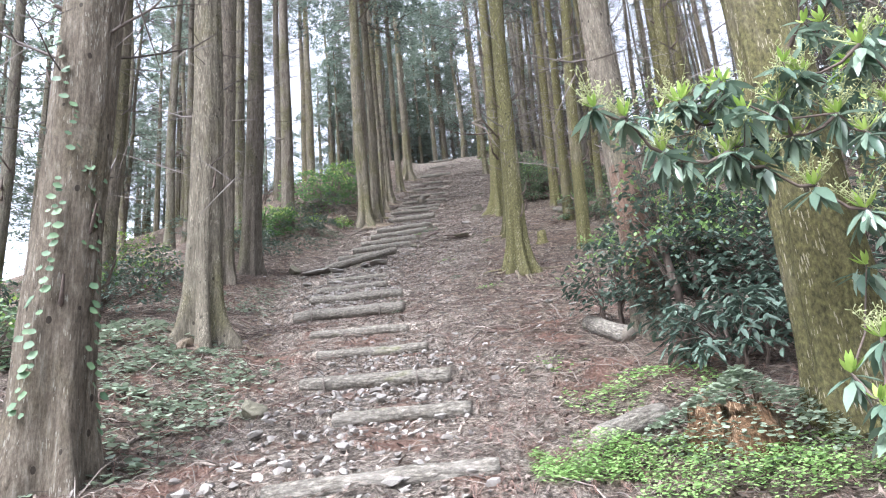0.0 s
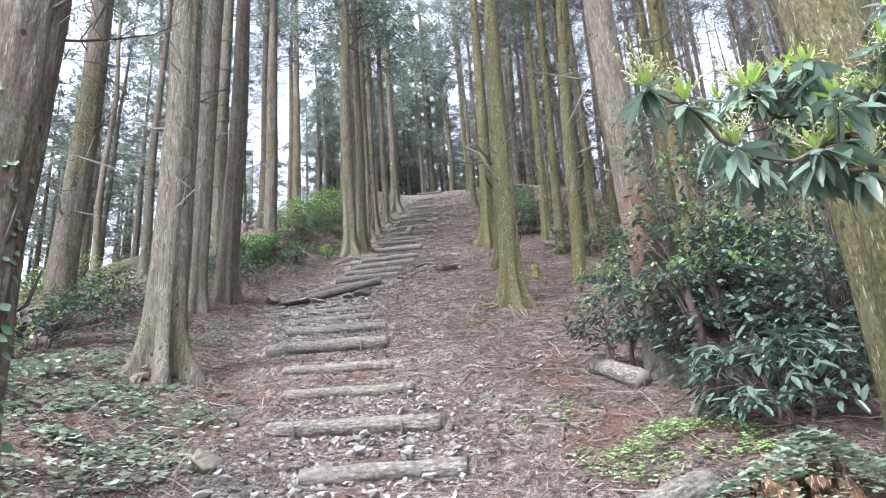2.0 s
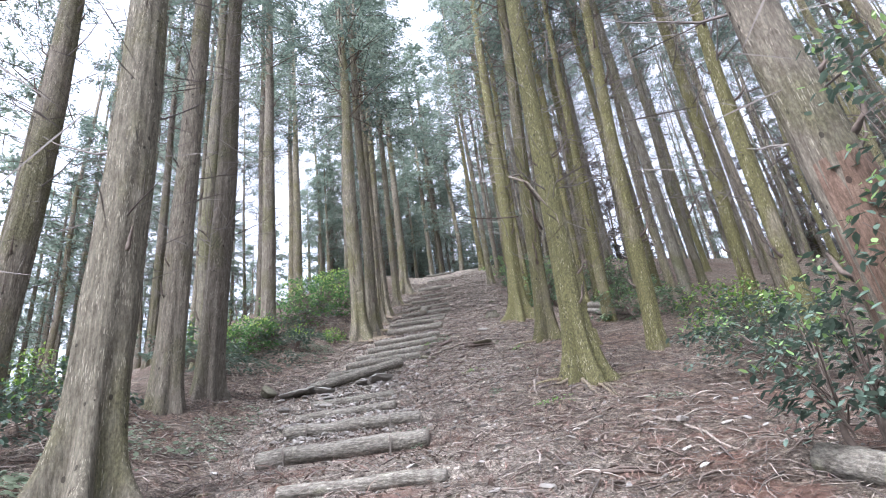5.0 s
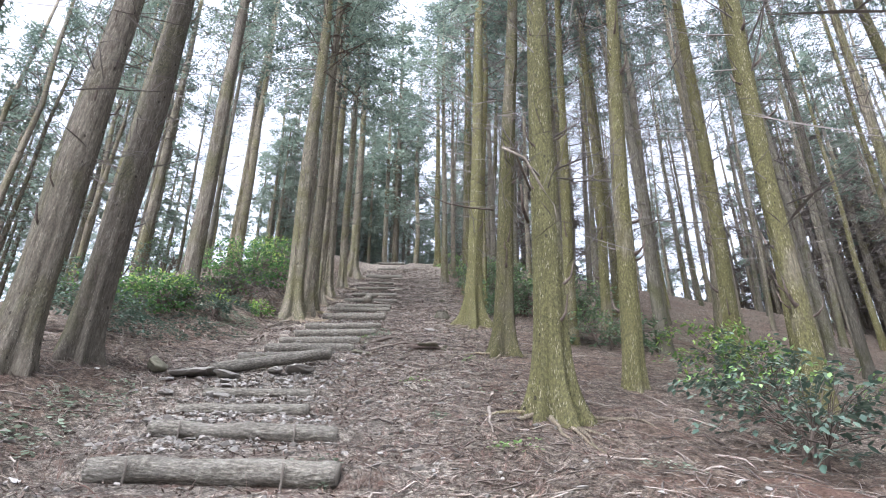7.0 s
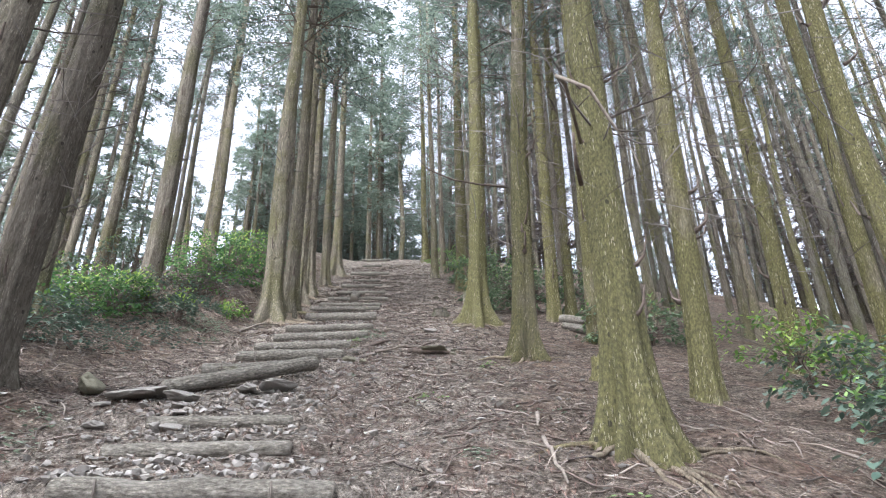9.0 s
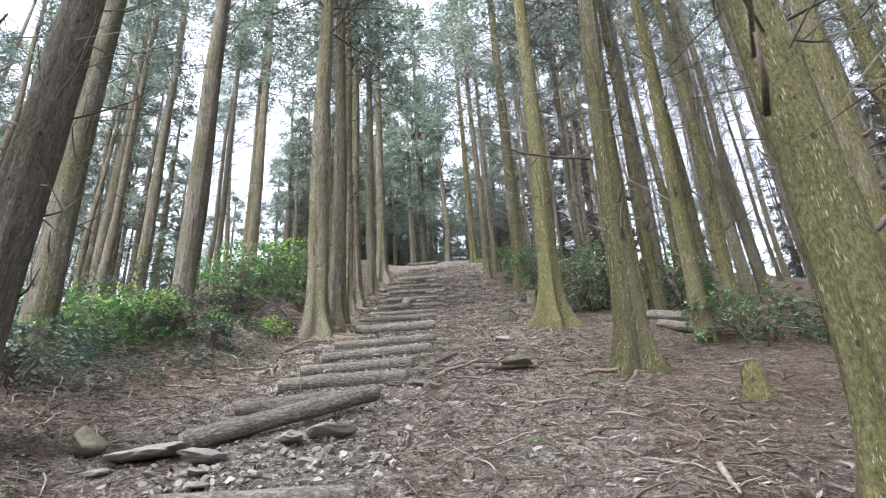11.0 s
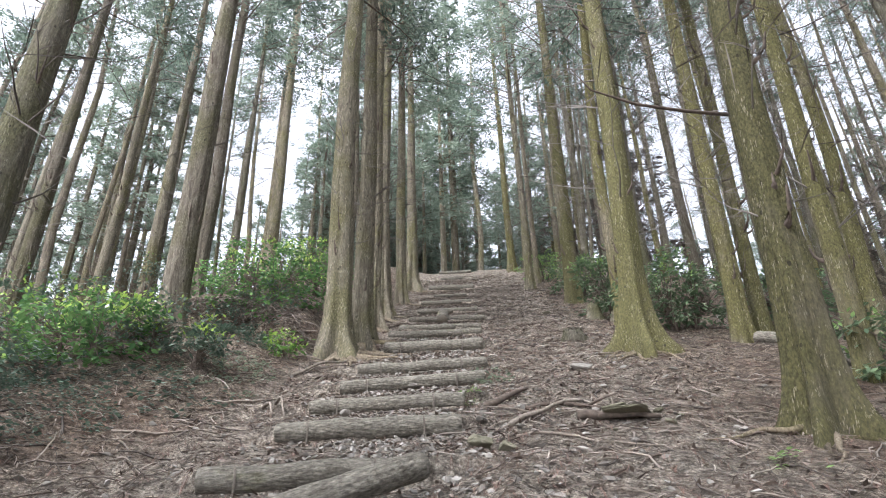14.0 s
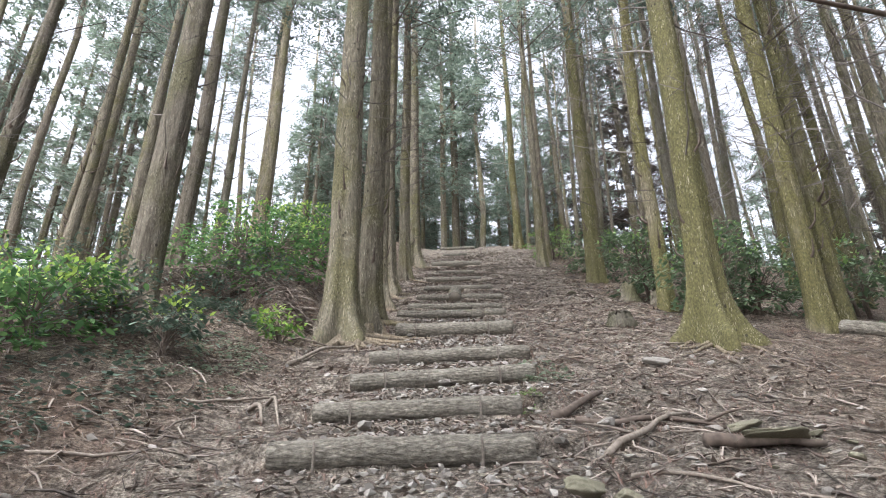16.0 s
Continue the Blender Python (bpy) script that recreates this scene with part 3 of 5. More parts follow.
NEAR = "thick conifer trunks beside the trail"
GREY_LABEL = "tall cypress with grey stringy bark beside the trail"
MOSS_LABEL = "tall cypress with olive mossy bark and spreading roots"
conifer(-1.45, 4.75, 0.205, BARK_PEEL, "large conifer with peeling bark and ivy climbing it", 1, (0, 0), 0.55)
conifer(-2.45, 8.35, 0.215, BARK_GREY, "tall grey cypress with bare eroded roots", 2, (0, 0), 1.15)
conifer(2.8, 4.72, 0.195, BARK_MOSS, "stout olive-barked cypress leaning over the trail edge", 3, (0, 1.0), 0.6)
conifer(1.43, 11.6, 0.158, BARK_MOSS, MOSS_LABEL, 4, (0, 2.3), 1.35, lobes=7)
conifer(2.74, 13.16, 0.125, BARK_MOSS, MOSS_LABEL, 5, (0, 4.5), 0.5)
conifer(1.42, 15.2, 0.152, BARK_MOSS, MOSS_LABEL, 6, (0, 4.0), 1.35, lobes=5)
conifer(1.2, 18.65, 0.18, BARK_MOSS, MOSS_LABEL, 7, (0, 2.5), 1.75, dead="many", lobes=5)
conifer(2.5, 7.42, 0.165, BARK_RED, "conifer with scraped red-brown bark behind a shrub", 8, (0, 0), 0.5)
conifer(-2.92, 19.35, 0.205, BARK_GREY, "tall grey cypress with roots exposed beside the log steps", 9, (0, 0), 1.2, lobes=5)
conifer(-2.72, 20.15, 0.165, BARK_GREY, "tall grey cypress with roots exposed beside the log steps", 10, (0, 0), 1.2)
conifer(-2.95, 22.3, 0.15, BARK_GREY, GREY_LABEL, 11, (0, 0), 1.3)
conifer(-3.06, 24.2, 0.16, BARK_GREY, GREY_LABEL, 12, (0, 0), 1.3)
conifer(-3.0, 26.8, 0.15, BARK_GREY, GREY_LABEL, 13, (0, 0), 1.0)
conifer(-3.15, 30.6, 0.2, BARK_GREY, GREY_LABEL, 14, (0, 0), 1.5)
conifer(-3.98, 12.0, 0.2, BARK_RED, "tall conifer with red-brown furrowed bark", 15, (0, 1.0), 0.5)
conifer(-3.86, 12.95, 0.2, BARK_RED, "tall conifer with red-brown furrowed bark", 16, (0, 1.5), 0.6)
conifer(-5.2, 18.8, 0.2, BARK_RED, "tall conifer with smooth brown bark above the shrubs", 17, (0, 0), 0.5)
conifer(1.66, 21.3, 0.12, BARK_MOSS, "slim dark conifer wrapped in low shrubs", 18, (0, 2.0), 0.5, dead="many")
conifer(0.82, 29.0, 0.13, BARK_GREY, "slim pale cypress beside the upper steps", 19, (0, 0), 0.7)
conifer(1.55, 25.4, 0.2, BARK_MOSS, MOSS_LABEL, 20, (0, 1.0), 0.5, dead="many")
conifer(0.6, 34.0, 0.15, BARK_MOSS, MOSS_LABEL, 21, (0, 0), 1.0, dead="many")
conifer(2.95, 19.7, 0.14, BARK_MOSS, MOSS_LABEL, 22, (0, 2.5), 0.5)
conifer(3.42, 20.05, 0.115, BARK_MOSS, MOSS_LABEL, 23, (0, 2.5), 0.5)
conifer(-7.1, 23.05, 0.17, BARK_RED, "tall conifer with brown bark above the shrubs", 24, (0, 0), 0.5)
conifer(4.6, 12.6, 0.125, BARK_MOSS, MOSS_LABEL, 26, (0, 3), 0.5, dead="many")
conifer(5.3, 15.6, 0.135, BARK_MOSS, MOSS_LABEL, 27, (0, 3), 0.5, dead="many")
conifer(4.1, 18.5, 0.11, BARK_MOSS, "mossy slender conifer with dead twigs", 28, (0, 2.5), 0.5, dead="many")
conifer(-7.6, 28.6, 0.22, BARK_GREY, "pale straight cypress above the shrubs", 29, (0, 0), 0.5)
conifer(-5.2, 15.4, 0.18, BARK_DARK, "dark slender conifer on the slope", 31, (0, 0), 0.5)


conifer(-8.6, 28.0, 0.12, BARK_DARK, "dark slender conifer on the slope", 33, (0, 0), 0.5)
conifer(-10.4, 26.5, 0.21, BARK_GREY, GREY_LABEL, 34, (0, 0), 0.5)
conifer(-13.0, 28.3, 0.23, BARK_GREY, GREY_LABEL, 35, (0, 0), 0.5)
conifer(-9.9, 21.4, 0.16, BARK_RED, "tall conifer with brown bark above the shrubs", 36, (0, 0), 0.5)
conifer(2.98, 17.15, 0.115, BARK_MOSS, MOSS_LABEL, 37, (0, 3.0), 0.5, dead="many")
conifer(-5.45, 10.6, 0.215, BARK_RED, "tall conifer with red-brown furrowed bark", 32, (0, 1.5), 0.5)


def stand_tree(x, y, i, low=False, many=True, s=1.0):
    z = slope_height(x, y)
    rnd = random.Random(i * 13 + 5)
    name, lab = "cedar_tree", "slender plantation conifer with dead lower twigs"
    ob = thing(name, pose(x, y, z, rnd.uniform(-1.6, 1.6), rnd.uniform(-1.8, 1.8) + (1.8 if x > 0 else 0.0), 0) @ pose(0, 0, 0, 0, 0, rnd.uniform(0, 360)) @ Matrix.Diagonal((s, s, rnd.uniform(0.92, 1.1), 1)), lab, "tree", "plantation conifers")
    part("trunk", STAND[rnd.choice((0, 0, 1, 2, 4, 4, 5, 6, 3) if x > 0 else (0, 1, 1, 3, 4, 5, 5, 7))], ob)
    tagged(part("crown", rnd.choice(LOW_CROWNS) if low else rnd.choice(CROWNS), ob), kind="stuff")
    tagged(part("dead_brush", rnd.choice(DEAD_MANY) if many else rnd.choice(DEAD_FEW), ob), kind="stuff")
    PLACED.append((x, y))


def plantation():
    rnd, made = random.Random(5), 0
    y = 3.0
    while y < 62:
        x = -27.0
        gap = 2.3 if y < 40 else 3.2
        while x < 27:
            px, py = x + rnd.uniform(-0.8, 0.8), y + rnd.uniform(-0.8, 0.8)
            u = px - axis(py)
            x += gap * (0.72 if x > 0 else 1.12)
            if (-2.6 if py > 12 else -3.6) < u < (3.0 if py > 22 else 5.6) and py < 38:
                continue
            if py < 12 and (u < -7 and abs(px) > 6 + 0.9 * (py + 4) or u > 0 and px > 4 + 1.0 * py):
                continue
            if abs(px) > 5 + 0.9 * py or -7.0 < u < -3 and 12 < py < 25:
                continue
            if any((px - a) ** 2 + (py - b) ** 2 < 1.3 ** 2 for a, b in PLACED):
                continue
            if rnd.random() < (0.17 if px > 0 else 0.46):
                continue
            if py > 46 or abs(px) > 18 or made > 285:
                FAR.append((px, py, rnd.uniform(0.8, 1.2)))
                continue
            made += 1
            stand_tree(px, py, made, py > 38 and rnd.random() < 0.6 or px < -11 and py > 26 and rnd.random() < 0.25, px > -1 or rnd.random() < 0.3, rnd.uniform(0.5, 0.88) if px > 0 else rnd.uniform(0.7, 1.15))
        y += gap


FAR = []
plantation()


def far_wood():
    """The wood goes on over the crest and down both flanks: trunks and crowns too far off to tell apart."""
    rnd = random.Random(9)
    for i in range(150):
        side = (0, 2, 0, 1, 2)[i % 5]
        if side == 0:
            FAR.append((rnd.uniform(-45, 45), rnd.uniform(62, 85), rnd.uniform(1.0, 1.5)))
        else:
            FAR.append(((-1 if side == 1 else 1) * rnd.uniform(26, 48), rnd.uniform(10, 70), rnd.uniform(1.0, 1.5)))
    for i in range(48):
        FAR.append((rnd.uniform(-11, 9), rnd.uniform(39, 58), rnd.uniform(0.8, 1.5)))
    for i in range(34):
        FAR.append((-rnd.uniform(13, 40), rnd.uniform(34, 64), rnd.uniform(0.75, 1.25)))
    for i in range(26):
        FAR.append((rnd.uniform(15, 42), rnd.uniform(16, 62), rnd.uniform(0.6, 1.2)))
    for i in range(30):
        FAR.append((rnd.uniform(-10, -3.5), rnd.uniform(36, 52), rnd.uniform(0.7, 1.1)))
    shapes = []
    for k in range(3):
        me = crown_mesh(300 + k, 2.4 + 1.8 * k, 15, 2.3, CONIFER_HAZED, 30, 4, 10, 2.0)
        co = np.empty(len(me.vertices) * 3)
        me.vertices.foreach_get("co", co)
        shapes.append((co.reshape(-1, 3), [tuple(p.vertices) for p in me.polygons], [p.material_index for p in me.polygons]))
        bpy.data.meshes.remove(me)
    for k in range(2):
        me = crown_mesh(320 + k, 1.2, 11, 2.2, CONIFER_HAZED, 30, 4, 10, 1.8)
        co = np.empty(len(me.vertices) * 3)
        me.vertices.foreach_get("co", co)
        shapes.append((co.reshape(-1, 3), [tuple(p.vertices) for p in me.polygons], [3 if p.material_index == 0 and me.vertices[p.vertices[0]].co.z < 9.5 else p.material_index for p in me.polygons]))
        bpy.data.meshes.remove(me)
    verts, faces, slots = [], [], []
    for i, (x, y, s) in enumerate(FAR):
        co, fs, sl = shapes[i % 3] if x < 4 or i % 4 == 0 else shapes[3 + i % 2]
        a = rnd.uniform(0, 6.28)
        q = co * s
        q = np.stack([q[:, 0] * math.cos(a) - q[:, 1] * math.sin(a) + x, q[:, 0] * math.sin(a) + q[:, 1] * math.cos(a) + y, q[:, 2] + slope_height(x, y)], 1)
        n = len(verts)
        verts.extend(map(tuple, q))
        faces.extend(tuple(j + n for j in f) for f in fs)
        slots.extend(sl)
        z = slope_height(x, y)
        v, f = tube([(x, y, z - 0.5), (x, y, z + 6 * s), (x, y, z + 15 * s)], [0.17 * s, 0.13 * s, 0.03 * s], 6, caps=False)
        n = len(verts)
        verts.extend(map(tuple, v))
        faces.extend(tuple(j + n for j in g) for g in f)
        slots.extend([2] * len(f))
    # Slot 0: foliage colour with the haze of distance mixed in.
    ob = new("far_wood", mesh_from("far_wood", verts, faces, [CONIFER_HAZED, TWIG_DARK, BARK_GREY, BRUSH], False, slots))
    tagged(ob, "distant conifer wood over the crest and flanks", "woods", kind="stuff")


far_wood()


# ---- shared small shapes ----
def leaf_shape(length, width, fold=0.12, droop=0.12):
    """One leaf along x, folded along its midrib."""
    w, f, d = width / 2, width * fold, length * droop
    v = [(0, 0, 0), (length * 0.35, 0, -f), (length * 0.72, 0, -f - d * 0.5), (length, 0, -d), (length * 0.33, w, 0), (length * 0.7, w * 0.8, -d * 0.4),
         (length * 0.33, -w, 0), (length * 0.7, -w * 0.8, -d * 0.4)]
    return [Vector(p) for p in v], [(0, 1, 4), (1, 2, 5, 4), (2, 3, 5), (0, 6, 1), (1, 6, 7, 2), (2, 7, 3)]


def leaf_pose(at, heading, pitch, roll):
    return Matrix.Translation(at) @ Euler((roll, -pitch, heading)).to_matrix().to_4x4()


def put_leaf(bag, m, shape, s=1.0, slot=0):
    v, f = shape
    bag.add([m @ (p * s) for p in v], f, slot)


def stone_shape(seed, flat, points=15):
    """A broken angular stone: the hull of a few random points."""
    rnd = random.Random(seed)
    bm = bmesh.new()
    for _ in range(points):
        d = Vector((rnd.gauss(0, 1), rnd.gauss(0, 1), rnd.gauss(0, 1))).normalized() * rnd.uniform(0.75, 1.05)
        bm.verts.new((d.x, d.y * 0.75, d.z * flat))
    bmesh.ops.convex_hull(bm, input=bm.verts)
    for v in [v for v in bm.verts if not v.link_faces]:
        bm.verts.remove(v)
    bm.verts.index_update()
    out, faces = [v.co.copy() for v in bm.verts], [tuple(v.index for v in f.verts) for f in bm.faces]
    bm.free()
    return out, faces


def on_ground(x, y, lift=0.0):
    return Vector((x, y, ground_height(x, y) + lift))


def boulder_shape(seed, flat):
    """A weathered stone: broken faces worn round, with a rough skin."""
    rnd = random.Random(seed)
    bm = bmesh.new()
    bmesh.ops.create_icosphere(bm, subdivisions=4, radius=1.0)
    cuts = [(Vector((rnd.gauss(0, 1), rnd.gauss(0, 1), rnd.gauss(0, 1))).normalized(), rnd.uniform(0.55, 0.85)) for _ in range(9)]
    for v in bm.verts:
        d = v.co.copy()
        r = 1.0
        for c, q in cuts:
            k = d.dot(c)
            if k > 0.2:
                r = min(r, q / k)
        r *= 1 + 0.16 * noise.noise(d * 2.5 + Vector((seed, 0, 0))) + 0.07 * noise.noise(d * 7) + 0.035 * noise.noise(d * 17)
        v.co = Vector((d.x * r, d.y * r * 0.78, d.z * r * flat)) * 1.15
    bm.verts.index_update()
    out, faces = [v.co.copy() for v in bm.verts], [tuple(v.index for v in f.verts) for f in bm.faces]
    bm.free()
    return out, faces


# ---- stones ----
STONES = [stone_shape(31 + i, 0.45 + 0.07 * (i % 4), 22) for i in range(8)]
PEBBLES = [stone_shape(53 + i, 0.6, 10) for i in range(6)]
STONE_MESHES = [mesh_from("stone", *s, [STONE], False) for s in STONES]
BOULDER_MESHES = [[mesh_from("stone", *boulder_shape(91 + i, 0.6), [m]) for i in range(8)] for m in (STONE, STONE_MOSS)]
MOSSY_MESHES = [mesh_from("stone", *s, [STONE_MOSS], False) for s in STONES]


def stone(x, y, size, i, mossy=False, flat=1.0, lift=0.25, label=""):
    ob = new("stone", BOULDER_MESHES[1 if mossy else 0][i % 8] if size > 0.15 else (MOSSY_MESHES if mossy else STONE_MESHES)[i % 8])
    z = ground_height(x, y)
    ob.matrix_basis = pose(x, y, z + size * 0.45 * flat * lift, rng.uniform(-12, 12), rng.uniform(-12, 12), i * 57) @ Matrix.Diagonal((size / 2, size / 2, size / 2 * flat, 1))
    return tagged(ob, label or ("greenish weathered stone half sunk in the litter" if mossy else "pale grey broken stone lying on the trail"), "stone", "loose stones on the trail")


stone(-0.78, 5.95, 0.26, 2, True, 0.95, 0.5, "grey-green angular boulder beside the trail")
stone(-3.1, 13.35, 0.34, 2, True, 0.9, 0.8, "grey-green angular boulder beside the trail")
stone(-2.55, 13.2, 0.52, 3, False, 0.34, 0.75, "flat pale slab laid as a step")
stone(-2.1, 12.98, 0.3, 4, False, 0.5, 1.0)
stone(-1.62, 13.3, 0.2, 5, False, 0.8, 1.0)
stone(-1.35, 13.42, 0.33, 6, False, 0.4, 1.0)
stone(0.25, 15.74, 0.4, 7, True, 0.18, 1.2, "mossy flat rock slab on dead wood")
stone(0.2, 15.98, 0.2, 0, True, 0.5, 0.5)
stone(-0.86, 15.15, 0.22, 1, True, 0.7, 0.5)
stone(-0.68, 15.1, 0.16, 2, True, 0.7, 0.5)
stone(0.27, 17.6, 0.22, 3, False, 0.6, 0.9)
stone(1.66, 8.95, 0.12, 4, False, 1.1, 1.0, "white stone standing in the needle litter")
stone(0.62, 23.5, 0.2, 5, True, 0.6, 0.5)
for i in range(70):
    if i < 34:
        x, y = rng.gauss(0.1, 0.5), rng.uniform(4.2, 7.4)
    elif i < 52:
        x, y = rng.gauss(-1.7, 0.5), rng.uniform(10.6, 13.2)
    else:
        x, y = rng.gauss(-1.4, 0.65), rng.uniform(14.8, 20.5)
    stone(x, y, rng.uniform(0.06, 0.13), i, False, rng.uniform(0.6, 1.1), 0.9)

for i in range(26):
    x, y = (rng.gauss(-2.0, 0.45), rng.uniform(11.2, 13.5)) if i < 16 else (rng.uniform(-0.1, 0.7), rng.uniform(15.4, 16.2))
    stone(x, y, rng.uniform(0.09, 0.18) if i < 16 else rng.uniform(0.05, 0.11), i, i > 15, rng.uniform(0.4, 0.8), 0.4)


def gravel():
    rnd, bag = random.Random(21), Bag()
    for i in range(5600):
        k = rnd.random()
        if k < 0.17:
            x, y, big = rnd.gauss(0.05, 0.5), rnd.uniform(3.6, 7.8), 1.5
        elif k < 0.37:
            x, y, big = rnd.gauss(-1.6, 0.55), rnd.uniform(10.4, 13.6), 1.55
        elif k < 0.76:
            x, y, big = rnd.gauss(-1.45, 0.62), rnd.uniform(14, 21), 1.35
        else:
            y = rnd.uniform(6, 34)
            x, big = axis(y) + rnd.uniform(-2.0, 3.6), 0.95 + 0.025 * (y - 6)
        s = (0.007 + 0.026 * rnd.random() ** 1.8) * big
        m = Matrix.Translation(on_ground(x, y, s * 0.25)) @ Euler((rnd.uniform(-0.4, 0.4), rnd.uniform(-0.4, 0.4), rnd.uniform(0, 6.28))).to_matrix().to_4x4()
        v, f = PEBBLES[i % 6]
        bag.add([m @ (p * s) for p in v], f)
    tagged(new("gravel", bag.mesh("gravel", [GRAVEL], False)), "pale grey rubble scattered over the steps", "gravel", kind="stuff")


gravel()


# ---- dead wood on the floor ----
FLAKE = leaf_shape(0.028, 0.013, 0.05, 0.2)


def litter():
    rnd, twigs, needles = random.Random(31), Bag(), Bag()
    for i in range(19000):
        y = 3.4 + 27 * rnd.random() ** 1.1
        x = axis(y) + rnd.gauss(0.8, 2.2)
        if abs(x) > 6.5:
            continue
        on_path = abs(x - axis(y)) < 0.8
        if on_path and rnd.random() < 0.65:
            continue
        h, ln = rnd.uniform(0, 6.28), (0.03 + 0.26 * rnd.random() ** 2.2) * (0.6 if on_path else 1)
        far = 1 + 0.06 * max(0.0, y - 9)
        r, ln = (0.0011 + 0.0034 * rnd.random() ** 2) * far, ln * (0.5 + 0.5 * far)
        a, b = (x, y), (x + math.cos(h) * ln, y + math.sin(h) * ln)
        c = ((a[0] + b[0]) / 2 + rnd.uniform(-0.22, 0.22) * ln, (a[1] + b[1]) / 2 + rnd.uniform(-0.22, 0.22) * ln)
        v, f = tube([on_ground(*a, r + rnd.uniform(0, 0.01)), on_ground(*c, r + rnd.uniform(0, 0.03)), on_ground(*b, r + rnd.uniform(0, 0.03))], [r, r * 0.85, r * 0.5], 3, caps=False)
        twigs.add(v, f)
    for i in range(15000):
        y = 3.0 + 19 * rnd.random() ** 1.15
        x = axis(y) + rnd.gauss(0.5, 2.2)
        if abs(x) > 6 or abs(x - axis(y)) < 0.7 and rnd.random() < 0.75:
            continue
        p = on_ground(x, y, 0.004)
        h0 = rnd.uniform(0, 6.28)
        for _ in range(5):
            h, ln, w = h0 + rnd.uniform(-0.7, 0.7), rnd.uniform(0.04, 0.15), rnd.uniform(0.0009, 0.0022)
            d = Vector((math.cos(h), math.sin(h), 0.0))
            d.z = (ground_height(x + d.x * 0.1, y + d.y * 0.1) - p.z + 0.004) / 0.1
            s = Vector((-math.sin(h), math.cos(h), 0)) * w
            m, e = p + d * ln * 0.5 + Vector((0, 0, rnd.uniform(0.002, 0.03))), p + d * ln + s * rnd.uniform(-14, 14) + Vector((0, 0, rnd.uniform(0, 0.02)))
            needles.add([p - s, p + s, m + s, m - s, e], [(0, 1, 2, 3), (3, 2, 4)])
    flakes = Bag()
    for i in range(11000):
        y = 3.2 + 30 * rnd.random() ** 1.3
        x = axis(y) + rnd.gauss(0.4, 1.9)
        put_leaf(flakes, leaf_pose(on_ground(x, y, 0.006), rnd.uniform(0, 6.28), rnd.uniform(-0.1, 0.5), rnd.uniform(-0.6, 0.6)), FLAKE, rnd.uniform(0.5, 1.5) * (1 + 0.03 * max(0.0, y - 14)))
    for i in range(24000):
        y = 3.2 + 30 * rnd.random() ** 1.3
        x = axis(y) + rnd.gauss(0.4, 2.0)
        p = on_ground(x, y, rnd.uniform(0.004, 0.02))
        h, ln, w = rnd.uniform(0, 6.28), rnd.uniform(0.012, 0.05) * (1 + 0.03 * max(0.0, y - 9)), rnd.uniform(0.004, 0.014) * (1 + 0.03 * max(0.0, y - 9))
        a, b = Vector((math.cos(h), math.sin(h), rnd.uniform(-0.15, 0.7))) * ln, Vector((-math.sin(h), math.cos(h), rnd.uniform(-0.5, 0.5))) * w
        flakes.add([p - a, p + b * rnd.uniform(0.5, 1), p + a, p - b], [(0, 1, 2, 3)])
    tagged(new("leaf_litter", flakes.mesh("leaf_litter", [DRY_LEAF], False)), "small dry leaves and bark flakes on the forest floor", "leaves", kind="stuff")
    tagged(new("twig_litter", twigs.mesh("twig_litter", [TWIG_MIX], False)), "fallen dry twigs scattered over the forest floor", "twigs", kind="stuff")
    tagged(new("needle_litter", needles.mesh("needle_litter", [NEEDLE], False)), "tufts of red-brown dead conifer needles", "needles", kind="stuff")


litter()


def stick(a, b, r, seed, label="bare fallen branch lying on the litter", lift=0.0, name="fallen_branch", dark=False, forks=1):
    rnd, bag = random.Random(seed), Bag()
    a, b = Vector(a), Vector(b)
    n = 8
    pts = []
    for k in range(n):
        q = a.lerp(b, k / (n - 1))
        off = (b - a).length * 0.035 * noise.noise((k * 0.6, seed * 1.3, 0))
        side = Vector((-(b - a).y, (b - a).x)).normalized()
        pts.append(on_ground(q.x + side.x * off, q.y + side.y * off, r * 0.7 + lift * math.sin(math.pi * k / (n - 1)) + 0.008 * rnd.random()))
    origin = pts[0].copy()
    pts = [p - origin for p in pts]
    v, f = tube(pts, [r * (1 - 0.55 * k / (n - 1)) for k in range(n)], 8, 0.12, seed, True, 6)
    bag.add(v, f)
    for _ in range(forks):
        k = rnd.randint(2, n - 2)
        h = rnd.uniform(0, 6.28)
        tip = pts[k] + Vector((math.cos(h), math.sin(h), 0.25)) * (b - a).length * 0.3
        v, f = tube([pts[k], (pts[k] + tip) / 2 + Vector((0, 0, 0.01)), tip], [r * 0.5, r * 0.4, r * 0.2], 5)
        bag.add(v, f)
    ob = new(name, bag.mesh(name, [TWIG_DARK if dark else TWIG]))
    ob.location = origin
    return tagged(ob, label, "branch", "fallen branches")


